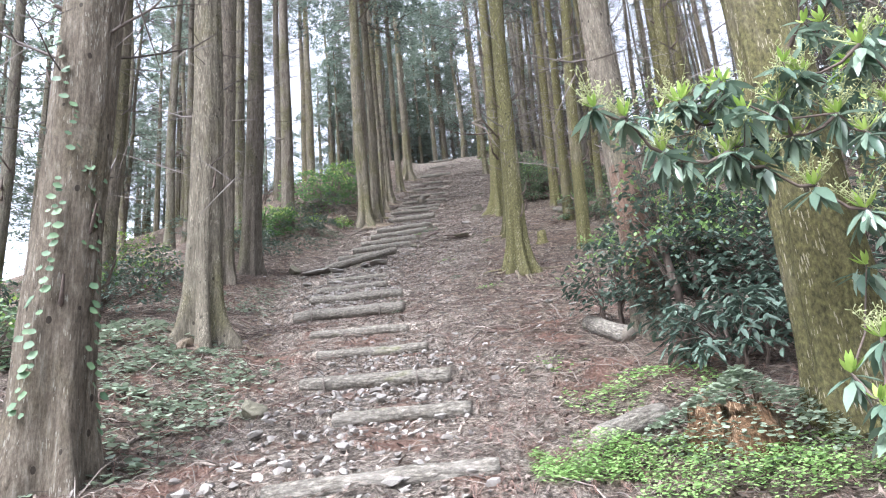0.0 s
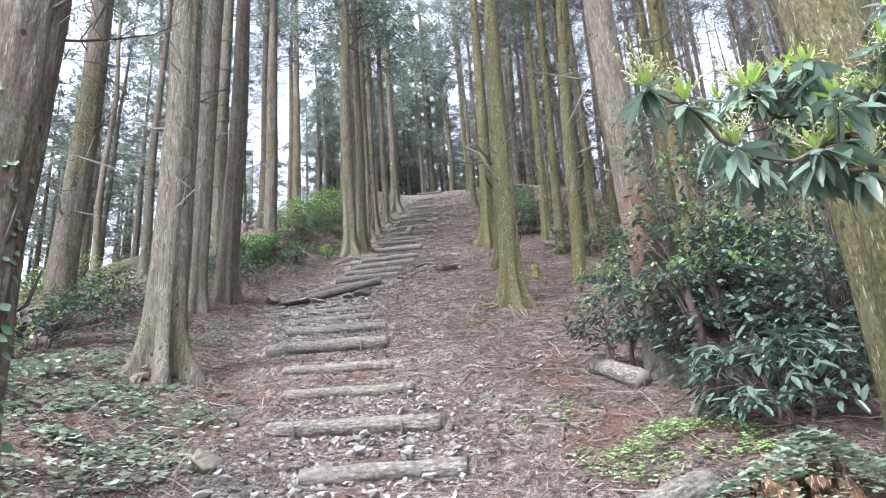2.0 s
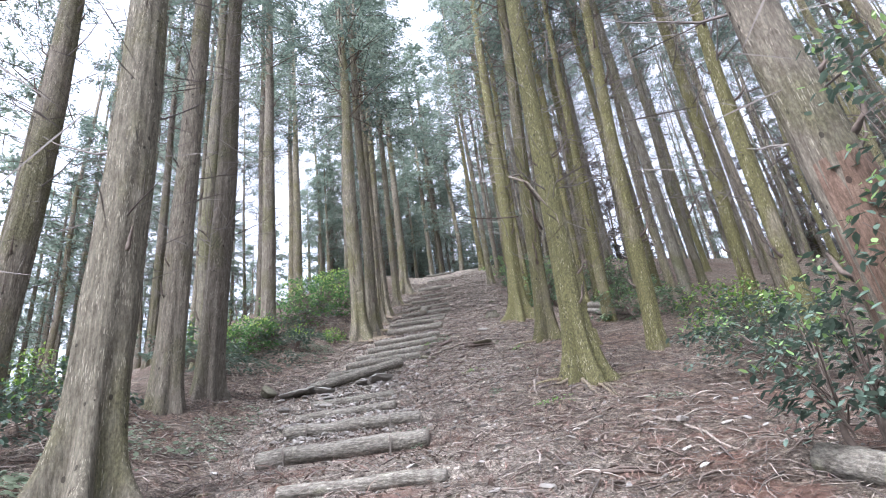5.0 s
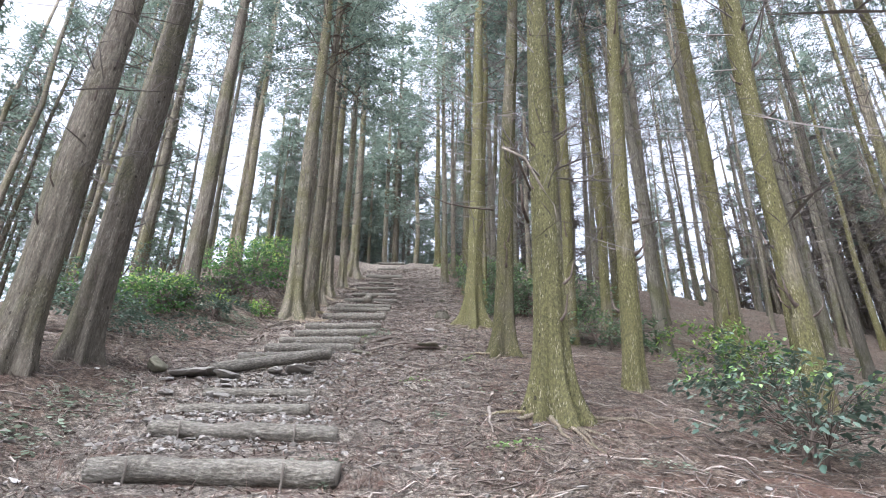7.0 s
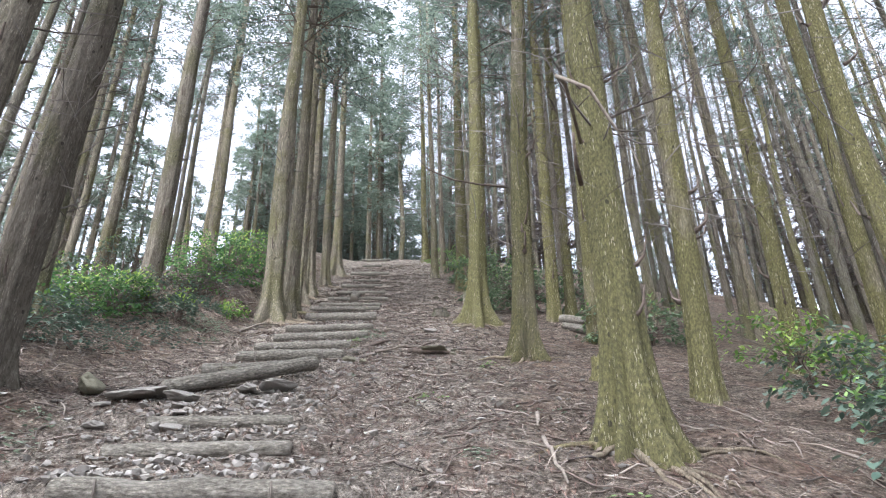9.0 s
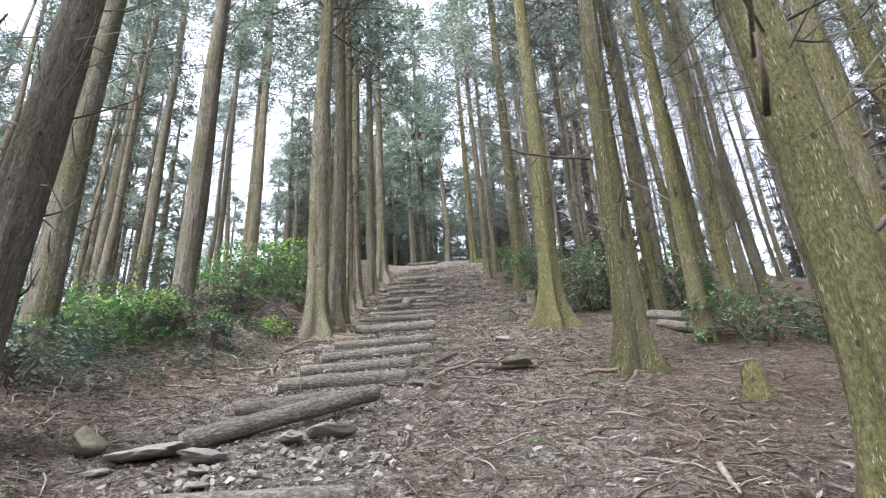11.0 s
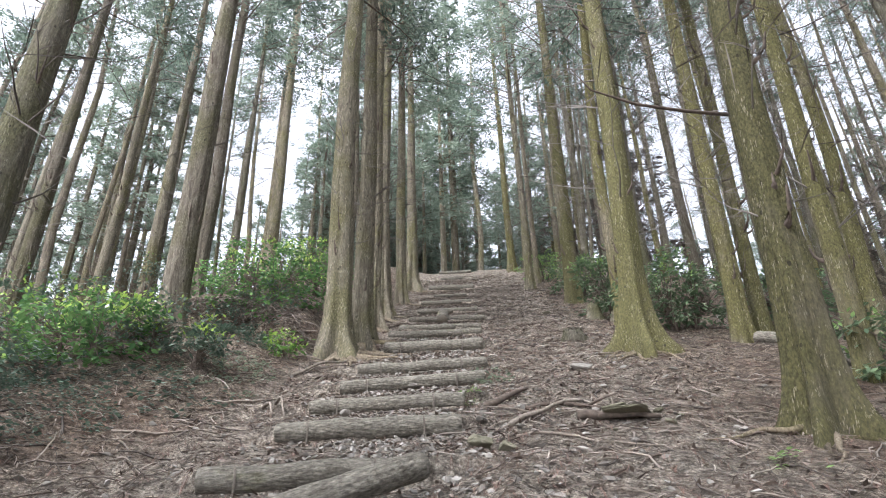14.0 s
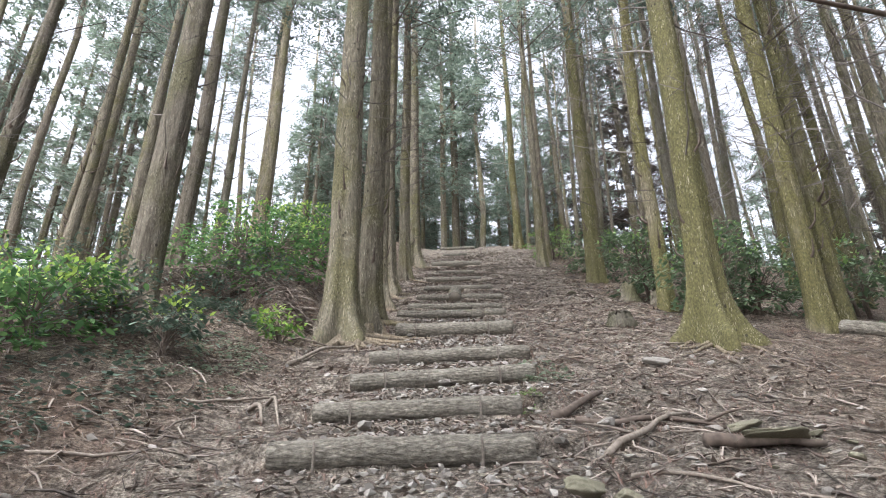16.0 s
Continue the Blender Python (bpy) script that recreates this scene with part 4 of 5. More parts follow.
stick((-0.63, 15.63), (0.03, 16.3), 0.022, 1, "thick weathered stick lying on the slope", 0.02)
stick((-0.12, 15.68), (0.5, 15.7), 0.04, 2, "rotten dark branch under mossy stones", 0.03, dark=True)
stick((-3.05, 17.85), (-2.6, 18.9), 0.022, 3, "weathered stick leaning at the foot of a trunk", 0.05)
stick((-1.35, 5.27), (-1.45, 5.95), 0.015, 4)
stick((-0.76, 5.11), (-0.3, 4.85), 0.012, 5)
stick((0.9, 8.1), (1.51, 8.15), 0.012, 6, dark=True)
stick((1.6, 9.5), (1.78, 8.1), 0.014, 7)
stick((0.84, 11.75), (0.78, 10.94), 0.017, 8, "pale surface root curling over the litter", 0.01)
stick((-0.7, 16.2), (0.15, 16.05), 0.025, 9, dark=True)
stick((0.05, 14.05), (0.6, 13.9), 0.015, 10)
stick((0.95, 12.4), (0.86, 12.0), 0.02, 11)
stick((-0.8, 16.35), (-0.42, 16.75), 0.035, 12, "gnarled surface root arching from the ground", 0.03, dark=True)
stick((-0.6, 15.35), (0.3, 15.0), 0.012, 13)
stick((-3.6, 15.4), (-2.6, 15.9), 0.011, 14)
stick((-3.4, 16.6), (-2.7, 17.1), 0.012, 15)
stick((-2.95, 16.75), (-2.75, 16.45), 0.02, 16, "gnarled surface root arching from the ground", 0.08)
stick((-2.85, 16.8), (-2.62, 16.4), 0.016, 17, "gnarled surface root arching from the ground", 0.1)
for i in range(30):
    y = rng.uniform(4.5, 20)
    x = axis(y) + rng.choice((-1, 1)) * rng.uniform(1.0, 3.4) + 0.4
    h, ln = rng.uniform(0, 6.28), rng.uniform(0.3, 0.95)
    stick((x, y), (x + ln * math.cos(h), y + ln * math.sin(h)), rng.uniform(0.004, 0.009), 60 + i, lift=0.02, dark=i % 4 == 0)


def root_tangle():
    """Bare crooked roots and sticks that lie over one another on the banks."""
    rnd, bag = random.Random(41), Bag()
    for i in range(620):
        k = rnd.random()
        if k < 0.45:
            x, y = rnd.uniform(-4.6, -2.5), rnd.uniform(13.8, 19.2)
        elif k < 0.85:
            x, y = rnd.uniform(0.0, 3.4), rnd.uniform(9.0, 17.5)
        else:
            x, y = rnd.uniform(1.2, 2.6), rnd.uniform(6.0, 9.5)
        h, ln, r = rnd.uniform(0, 6.28), 0.08 + 0.34 * rnd.random() ** 2, rnd.uniform(0.0014, 0.0045)
        pts, arch = [], rnd.uniform(0, 0.07) * (rnd.random() < 0.5)
        for s in range(6):
            pts.append(on_ground(x, y, r * 0.8 + arch * math.sin(math.pi * s / 5) + 0.012 * rnd.random()))
            h += rnd.uniform(-0.8, 0.8)
            x, y = x + ln / 5 * math.cos(h), y + ln / 5 * math.sin(h)
        v, f = tube(pts, [r, r * 0.95, r * 0.85, r * 0.75, r * 0.6, r * 0.4], 5, caps=False)
        bag.add(v, f, 0 if rnd.random() < 0.4 else 1)
    tagged(new("root_tangle", bag.mesh("root_tangle", [TWIG_MIX, TWIG_DARK])), "crooked bare roots and sticks tangled over the slope", "roots", kind="stuff")


root_tangle()


def dry_fronds():
    """Withered twigs and needle sprays that lie among the ivy on the near slope."""
    rnd, bag = random.Random(47), Bag()
    for i in range(900):
        x, y = rnd.uniform(-3.2, -0.5), rnd.uniform(4.4, 9.5)
        if x < -2.0 - 0.2 * (y - 4):
            continue
        h, ln, r = rnd.uniform(0, 6.28), rnd.uniform(0.08, 0.4), rnd.uniform(0.0015, 0.005)
        tip = on_ground(x + ln * math.cos(h), y + ln * math.sin(h), rnd.uniform(0.01, 0.12))
        foot = on_ground(x, y, 0.005)
        v, f = tube([foot, foot.lerp(tip, 0.5) + Vector((0, 0, 0.03)), tip], [r, r * 0.8, r * 0.4], 3, caps=False)
        bag.add(v, f, rnd.choice((0, 0, 1)))
    tagged(new("dry_fronds", bag.mesh("dry_fronds", [TWIG_MIX, NEEDLE], False)), "withered twigs and red needles among the ivy", "twigs", kind="stuff")


dry_fronds()


def slope_debris():
    """Thick broken twigs, bark strips and flat stone chips that lie over the litter beside the stair."""
    rnd, wood, chips = random.Random(43), Bag(), Bag()
    for i in range(3600):
        y = 7.5 + 17 * rnd.random() ** 1.1
        right = rnd.random() < 0.5
        x = axis(y) + (rnd.uniform(0.9, 4.6) if right else -rnd.uniform(1.1, 3.6))
        h, ln, r = rnd.uniform(0, 6.28), 0.08 + 0.36 * rnd.random() ** 2, 0.0025 + 0.0075 * rnd.random() ** 2.4
        pts, gap = [], rnd.uniform(0.0, 0.03)
        for k in range(4):
            pts.append(on_ground(x, y, r * 0.6 + gap * (k % 3) * 0.5))
            h += rnd.uniform(-0.45, 0.45)
            x, y = x + ln / 3 * math.cos(h), y + ln / 3 * math.sin(h)
        v, f = tube(pts, [r, r * 0.95, r * 0.8, r * 0.45], 4, caps=False)
        wood.add(v, f, 0 if rnd.random() < 0.7 else 1)
    for i in range(2600):
        y = 8.0 + 18 * rnd.random()
        x = axis(y) + rnd.gauss(1.0, 1.3)
        sz = 0.014 + 0.06 * rnd.random() ** 3
        m = Matrix.Translation(on_ground(x, y, sz * 0.12)) @ Euler((rnd.uniform(-0.3, 0.3), rnd.uniform(-0.3, 0.3), rnd.uniform(0, 6.28))).to_matrix().to_4x4() @ Matrix.Diagonal((1, 0.8, 0.45, 1))
        v, f = PEBBLES[i % 6]
        chips.add([m @ (p * sz) for p in v], f)
    tagged(new("slope_debris", wood.mesh("slope_debris", [TWIG_MIX, TWIG_DARK])), "pale and dark broken branches strewn over the slope", "branches", kind="stuff")
    tagged(new("stone_chips", chips.mesh("stone_chips", [GRAVEL], False)), "flat grey stone chips strewn beside the steps", "stones", kind="stuff")


slope_debris()


# ---- cut logs and stumps ----
def cut_log(a, b, w, i, label, lift=0.35):
    p, q = on_ground(*a, w * lift), on_ground(*b, w * lift)
    m = Matrix.Translation((p + q) / 2) @ (q - p).to_track_quat("X", "Z").to_matrix().to_4x4()
    ob = thing("cut_log", m, label, "log", "cut logs")
    part("log", log_mesh((q - p).length, w, i * 5.1), ob)


cut_log((1.95, 7.75), (2.2, 7.1), 0.17, 51, "sawn grey log with mossy bark below the shrub")
cut_log((1.56, 4.78), (1.95, 5.08), 0.14, 52, "old sawn log end buried in green herbs", 0.15)
cut_log((3.05, 19.5), (3.5, 18.95), 0.2, 53, "pale sawn log lying on the slope")
cut_log((-1.63, 23.1), (-1.62, 23.5), 0.24, 54, "short sawn log section resting on a step")
cut_log((2.75, 18.2), (3.4, 17.6), 0.15, 55, "pale fallen log between the trunks")


def stump(x, y, r, h, seed, label, material):
    """A broken rotten stump with a ragged rim."""
    sides, verts = 22, []
    for j, z in enumerate((-0.15, 0.0, 0.06, 0.14, h * 0.55, h)):
        for k in range(sides):
            a = 2 * math.pi * k / sides
            q = r * (1 + 0.7 * math.exp(-max(0, z) / 0.07) * (0.4 + 0.6 * math.cos(4 * a + seed) ** 2)) * (1 + 0.16 * noise.noise((math.cos(a) * 2.5, math.sin(a) * 2.5, z * 3 + seed)))
            top = 0.45 * h * noise.noise((math.cos(a) * 2.2, math.sin(a) * 2.2, seed)) + 0.2 * h * noise.noise((a * 5, seed, 0)) if j > 3 else 0
            verts.append((q * math.cos(a), q * math.sin(a), z + top))
    verts.append((0, 0, h * 0.45))
    faces = [(i * sides + k, i * sides + (k + 1) % sides, (i + 1) * sides + (k + 1) % sides, (i + 1) * sides + k) for i in range(5) for k in range(sides)]
    faces += [(5 * sides + k, 5 * sides + (k + 1) % sides, 6 * sides) for k in range(sides)]
    ob = new("stump", mesh_from("stump", verts, faces, [material]))
    ob.matrix_basis = pose(x, y, ground_height(x, y), 0, 0, seed * 40)
    return tagged(ob, label, "stump", "stumps")


old = stump(2.2, 4.7, 0.16, 0.13, 1.0, "rotten brown stump overgrown with ivy", RAGGED)
for k, (h, q, ln) in enumerate([(0.2, 0.15, 0.3), (0.7, 0.15, 0.22), (-0.5, 0.16, 0.26), (2.6, 0.13, 0.18), (1.6, 0.12, 0.26), (-1.4, 0.17, 0.16), (-0.9, 0.15, 0.2), (-1.9, 0.16, 0.12), (-0.2, 0.17, 0.19), (3.3, 0.16, 0.14), (-2.5, 0.17, 0.17)]):
    a = Vector((q * math.cos(h), q * math.sin(h), -0.02))
    v, f = tube([a, a + Vector((0.01, 0, ln * 0.5)), a + Vector((0.02 * math.cos(k), 0.02, ln))], [0.045, 0.034, 0.006], 7, 0.35, k, True, 6)
    part("splinter", mesh_from("splinter", v, f, [ROT_STRIPS]), old, "pale splintered wood")
stump(1.41, 22.4, 0.13, 0.3, 2.0, "weathered grey stump among shrubs", BARK_DARK)
stump(0.54, 19.75, 0.13, 0.14, 3.0, "low rotten stump in the litter", BARK_DARK)
stump(2.02, 14.05, 0.09, 0.26, 4.0, "broken grey stump beside the trail", BARK_MOSS)
stump(1.75, 21.9, 0.12, 0.24, 5.0, "weathered grey stump among shrubs", BARK_DARK)


ROOT_SKIN = bark_material("bare_tan_root", (0.07, 0.055, 0.04), (0.22, 0.185, 0.14), (0.38, 0.33, 0.265), (0.17, 0.155, 0.085), 0.56, 0.3)


# ---- surface roots, parts of their trees ----
def roots(tree, bark, seed, count, reach, r, toward=None, spread=3.14):
    rnd = random.Random(seed)
    base = tree.matrix_basis.translation
    back = tree.matrix_basis.inverted()
    for k in range(count):
        h = (toward if toward is not None else 0) + rnd.uniform(-spread, spread)
        ln = reach * rnd.uniform(0.6, 1.2)
        pts, rad = [], []
        x, y = base.x + 0.17 * math.cos(h), base.y + 0.17 * math.sin(h)
        for s in range(9):
            f = s / 8
            pts.append(back @ on_ground(x, y, 0.03 * (1 - f) + 0.012 * rnd.random() - 0.012 * f))
            rad.append(r * (1 - 0.8 * f))
            h += rnd.uniform(-0.35, 0.35)
            x, y = x + ln / 8 * math.cos(h), y + ln / 8 * math.sin(h)
        v, f = tube(pts, rad, 7, 0.15, seed + k, True, 5)
        part("root", mesh_from("root", v, f, [bark]), tree)


TREES = [o for o in scene.objects if o.name.startswith("cypress_tree") and o.parent is None]
for i, (k, n, reach, r) in enumerate([(1, 6, 0.7, 0.035), (3, 9, 0.8, 0.026), (5, 8, 0.7, 0.026), (6, 8, 0.75, 0.028), (8, 9, 1.0, 0.04), (9, 6, 0.8, 0.035), (10, 5, 0.7, 0.03), (11, 5, 0.8, 0.03), (13, 6, 1.0, 0.035)]):
    roots(TREES[k], ROOT_SKIN, 70 + i, n, reach, r, -1.2, 2.2)
for i, (k, n, reach, r) in enumerate([(8, 6, 0.8, 0.06), (9, 6, 0.75, 0.055), (10, 5, 0.7, 0.05), (11, 5, 0.7, 0.05), (12, 4, 0.6, 0.045), (13, 4, 0.7, 0.05), (1, 3, 0.6, 0.06)]):
    roots(TREES[k], ROOT_SKIN, 170 + i, n, reach, r, -0.75, 0.85)


def bare_branch(tree, pts, radii, label, material):
    back = tree.matrix_basis.inverted()
    v, f = tube([back @ Vector(p) for p in pts], radii, 8, 0.12, 2.0, True, 4)
    part("branch", mesh_from("branch", v, f, [material]), tree, label)


bare_branch(TREES[3], [(1.35, 11.5, 5.9), (1.1, 10.9, 6.0), (0.95, 10.6, 5.8), (1.14, 10.55, 5.65), (1.28, 10.6, 5.38), (1.4, 10.65, 5.2), (1.4, 10.6, 5.02)], [0.014, 0.014, 0.013, 0.012, 0.01, 0.007, 0.003], "thin pale dead branch", TWIG)
bare_branch(TREES[3], [(1.3, 11.5, 5.5), (1.22, 11.3, 5.55), (1.2, 11.2, 5.78)], [0.02, 0.017, 0.012], "dark broken branch stub", TWIG_DARK)
bare_branch(TREES[5], [(1.35, 15.1, 7.75), (0.95, 14.95, 7.7), (0.55, 14.85, 7.72), (0.2, 14.8, 7.86), (0.05, 14.7, 8.0)], [0.017, 0.015, 0.012, 0.008, 0.004], "bare dead branch", TWIG_DARK)


def scraped_patch(tree, r, lo, hi):
    pts = [(0, 0, lo + (hi - lo) * k / 6) for k in range(7)]
    v, f = tube(pts, [r * (0.99 if k in (0, 6) else 1.035) for k in range(7)], 24, 0.03, 5.0, False, 2)
    part("scraped_patch", mesh_from("scraped_patch", v, f, [SCRAPED]), tree, "red-brown scraped bark")


scraped_patch(TREES[7], 0.164, 0.35, 1.7)


# ---- low plants ----
LEAF_OVAL = leaf_shape(0.076, 0.037)
LEAF_SMALL = leaf_shape(0.03, 0.02, 0.05, 0.1)
LEAF_LONG = leaf_shape(0.145, 0.041, 0.16, 0.2)
LEAF_HEART = leaf_shape(0.05, 0.048, 0.08, 0.15)


def patch(name, cx, cy, rx, ry, count, shape, material, height, label, category, seed, size=(0.7, 1.3), dome=0.0):
    """A low carpet of leaves over the ground."""
    rnd, bag = random.Random(seed), Bag()
    for _ in range(count):
        a, q = rnd.uniform(0, 6.28), rnd.random() ** 0.6
        x, y = cx + rx * q * math.cos(a), cy + ry * q * math.sin(a)
        x, y = x + 0.08 * noise.noise((x * 4, y * 4, seed)), y + 0.08 * noise.noise((x * 4, 7, y * 4))
        if dome == 0 and noise.noise((x * 3.2, y * 3.2, seed * 1.0)) < -0.12:
            continue
        lift = height * rnd.uniform(0.1, 1.0) * (1.1 - q) + dome * (1 - q ** 1.6)
        put_leaf(bag, leaf_pose(on_ground(x, y, lift + 0.01), rnd.uniform(0, 6.28), rnd.uniform(-0.2, 0.6), rnd.uniform(-0.5, 0.5)), shape, rnd.uniform(*size))
    ob = new(name, bag.mesh(name, [material]))
    return tagged(ob, label, category, kind="stuff")


patch("herb_carpet", 1.95, 4.25, 0.75, 0.55, 8500, LEAF_SMALL, LEAF_HERB, 0.13, "bright green low herbs beside the trail", "herbs", 1, (0.4, 0.85))
patch("herb_carpet", 1.5, 4.6, 0.3, 0.35, 2800, LEAF_SMALL, LEAF_HERB, 0.12, "bright green low herbs beside the trail", "herbs", 12, (0.4, 0.85))
patch("herb_carpet", 2.05, 5.8, 0.6, 0.5, 1300, LEAF_SMALL, LEAF_HERB, 0.1, "sparse green seedlings in the needle litter", "herbs", 2)
patch("ivy_carpet", 2.28, 4.72, 0.46, 0.36, 1900, LEAF_HEART, LEAF_IVY, 0.06, "variegated ivy spreading over a rotten stump", "ivy", 3, (0.4, 0.8), 0.25)
patch("ground_ivy", -1.55, 5.6, 0.8, 1.1, 1300, LEAF_HEART, LEAF_IVY, 0.14, "ivy and seedlings covering the slope", "ivy", 4, (0.55, 1.35))
patch("ground_ivy", -1.9, 7.0, 0.9, 1.0, 1300, LEAF_HEART, LEAF_IVY, 0.14, "ivy and seedlings covering the slope", "ivy", 5, (0.55, 1.35))
patch("ground_ivy", -3.0, 7.6, 1.1, 1.2, 1700, LEAF_HEART, LEAF_IVY, 0.2, "ivy and seedlings covering the slope", "ivy", 6, (0.7, 1.5))
patch("ground_ivy", -3.2, 10.3, 0.8, 1.0, 500, LEAF_HEART, LEAF_IVY, 0.15, "green seedlings at the foot of the trees", "ivy", 7, (0.6, 1.3))
patch("ground_ivy", -3.9, 16.4, 0.8, 0.7, 420, LEAF_HEART, LEAF_DARK, 0.15, "dark low plants on the left bank", "undergrowth", 8, (0.6, 1.3))
patch("bank_undergrowth", -4.5, 15.3, 0.9, 0.8, 2600, LEAF_HEART, LEAF_DARK, 0.26, "dark low plants on the left bank", "undergrowth", 14, (0.35, 0.75))
patch("bank_undergrowth", -3.9, 17.6, 0.7, 0.8, 1500, LEAF_HEART, LEAF_IVY, 0.07, "sparse grey-green plants on the bank", "undergrowth", 15, (0.3, 0.8))
patch("bank_undergrowth", -4.3, 19.0, 0.8, 0.5, 1600, LEAF_OVAL, LEAF_DARK, 0.2, "dark low plants below the shrubs", "undergrowth", 16, (0.5, 0.9))
patch("ground_fern", -3.0, 11.7, 0.4, 0.5, 260, LEAF_OVAL, LEAF_IVY, 0.12, "grey-green ferns beside the trail", "ferns", 9, (0.5, 0.9))
patch("fern_tuft", -0.72, 17.45, 0.22, 0.16, 120, LEAF_OVAL, LEAF_IVY, 0.09, "small fern growing at a log end", "ferns", 10, (0.5, 0.9))
patch("moss_tuft", -0.95, 16.6, 0.13, 0.07, 90, LEAF_SMALL, LEAF_HERB, 0.06, "small green tuft at a log end", "ferns", 11, (0.6, 1.0))
patch("fern_tuft", -0.45, 10.0, 0.16, 0.1, 70, LEAF_SMALL, LEAF_IVY, 0.08, "small fern growing on a log step", "ferns", 13, (0.7, 1.3))


for k, (x, y, q, n) in enumerate([(0.95, 10.6, 0.2, 60), (0.35, 11.4, 0.16, 40), (1.0, 12.6, 0.22, 60), (0.1, 12.9, 0.15, 40), (1.9, 10.2, 0.25, 60), (-0.55, 13.9, 0.14, 40), (0.9, 14.6, 0.2, 45), (-3.2, 16.9, 0.15, 40), (-3.0, 12.4, 0.3, 70), (1.5, 6.6, 0.3, 80)]):
    patch("seedling", x, y, q, q * 0.8, n, LEAF_SMALL, LEAF_IVY if k % 3 else LEAF_HERB, 0.06, "small green seedlings sprouting from the litter", "seedlings", 40 + k, (0.7, 1.5))


# ---- shrubs ----
def shrub(x, y, rx, ry, h, clusters, per, shape, material, label, seed, singles=0, shoots=None, low=0.25, stems=5, size=(0.75, 1.25), name="shrub", group="evergreen shrubs"):
    """Bare stems that fork below leaves set in flat tiers, with gaps between the tiers."""
    rnd = random.Random(seed)
    z0 = ground_height(x, y)
    ob = thing(name, pose(x, y, z0), label, "shrub", group)
    tips = []
    for _ in range(clusters):
        a, q = rnd.uniform(0, 6.28), rnd.random() ** 0.55
        f = rnd.random()
        px, py = rx * q * math.cos(a), ry * q * math.sin(a)
        gz = slope_height(x + px, y + py) - z0
        pz = gz * 0.8 + h * (low + (1 - low) * f) * (1.05 - 0.35 * q * q)
        pz += 0.12 * h * noise.noise((px * 2 + seed, py * 2, 0))
        tips.append(Vector((px, py, pz)))
    feet = [(rnd.uniform(-0.25, 0.25) * rx, rnd.uniform(-0.25, 0.25) * ry) for _ in range(stems)]
    groups = [[] for _ in feet]
    for t in tips:
        groups[min(range(stems), key=lambda k: (t.x - feet[k][0] * 3) ** 2 + (t.y - feet[k][1] * 3) ** 2)].append(t)
    for (fx, fy), own in zip(feet, groups):
        foot = Vector((fx, fy, slope_height(x + fx, y + fy) - z0 - 0.05))
        bag = Bag()
        mid = foot + Vector((fx * 0.6, fy * 0.6, h * 0.42))
        v, f = tube([foot, foot.lerp(mid, 0.5) + Vector((rnd.uniform(-0.04, 0.04), rnd.uniform(-0.04, 0.04), 0)), mid], [0.016 * h + 0.006, 0.013 * h + 0.005, 0.01 * h + 0.004], 7, 0.1, seed)
        bag.add(v, f)
        for t in own:
            j = foot.lerp(mid, rnd.uniform(0.45, 1.0))
            v, f = tube([j, j.lerp(t, 0.55) + Vector((0, 0, 0.06 * h)), t], [0.007, 0.005, 0.002], 4, caps=False)
            bag.add(v, f)
        part("stem", bag.mesh("stem", [TWIG_DARK]), ob)
    bag, single, made = Bag(), mesh_from("leaf", *shape, [material]), 0
    order = sorted(tips, key=lambda t: t.y + 0.3 * t.x)
    for t in order:
        out = math.atan2(t.y, t.x)
        for _ in range(per):
            hd = rnd.uniform(0, 6.28) if rnd.random() < 0.5 else out + rnd.gauss(0, 0.9)
            at = t + Vector((rnd.gauss(0, 0.075), rnd.gauss(0, 0.075), rnd.gauss(0, 0.03)))
            s = rnd.uniform(*size)
            if shoots and rnd.random() < (0.32 if shoots is LEAF_SHOOT else 0.22) and t.z > 0.45 * h:
                put_leaf(bag, leaf_pose(at + Vector((0, 0, 0.05)), hd, rnd.uniform(0.3, 1.1), rnd.uniform(-0.4, 0.4)), shape, s * 0.75, 1)
                continue
            m = leaf_pose(at, hd, rnd.uniform(-0.75, 0.2), rnd.uniform(-0.5, 0.5))
            if made < singles:
                part("leaf", single, ob, m=m @ Matrix.Scale(s, 4))
                made += 1
            else:
                put_leaf(bag, m, shape, s)
    fo = part("foliage", bag.mesh("foliage", [material] + ([shoots] if shoots else [])), ob)
    tagged(fo, kind="stuff")
    return ob


shrub(3.3, 7.15, 1.0, 0.9, 1.35, 200, 22, LEAF_OVAL, LEAF_GLOSS, "dark glossy evergreen shrub in layered tiers beside the trail", 1, 290, LEAF_HERB, 0.32, 6, (0.65, 1.15))
shrub(2.8, 6.1, 0.55, 0.45, 0.62, 60, 16, LEAF_LONG, LEAF_GLOSS, "low shrub with long dark drooping leaves", 2, 0, None, 0.3, 4, (0.6, 0.95))
shrub(3.75, 6.9, 1.05, 0.9, 1.75, 170, 22, LEAF_OVAL, LEAF_GLOSS, "dark glossy evergreen shrub in layered tiers beside the trail", 3, 0, LEAF_HERB, 0.32, 6, (0.65, 1.15))
shrub(2.72, 7.0, 0.5, 0.32, 2.3, 75, 20, LEAF_OVAL, LEAF_GLOSS, "slender dark shrub growing against a trunk", 4, 0, LEAF_HERB, 0.42, 3, (0.65, 1.15))
shrub(-3.5, 6.5, 0.8, 0.7, 0.6, 60, 18, LEAF_OVAL, LEAF_MID, "green low shrub on the slope behind a trunk", 32, 0, LEAF_BRIGHT, 0.15, 4, (0.7, 1.2))
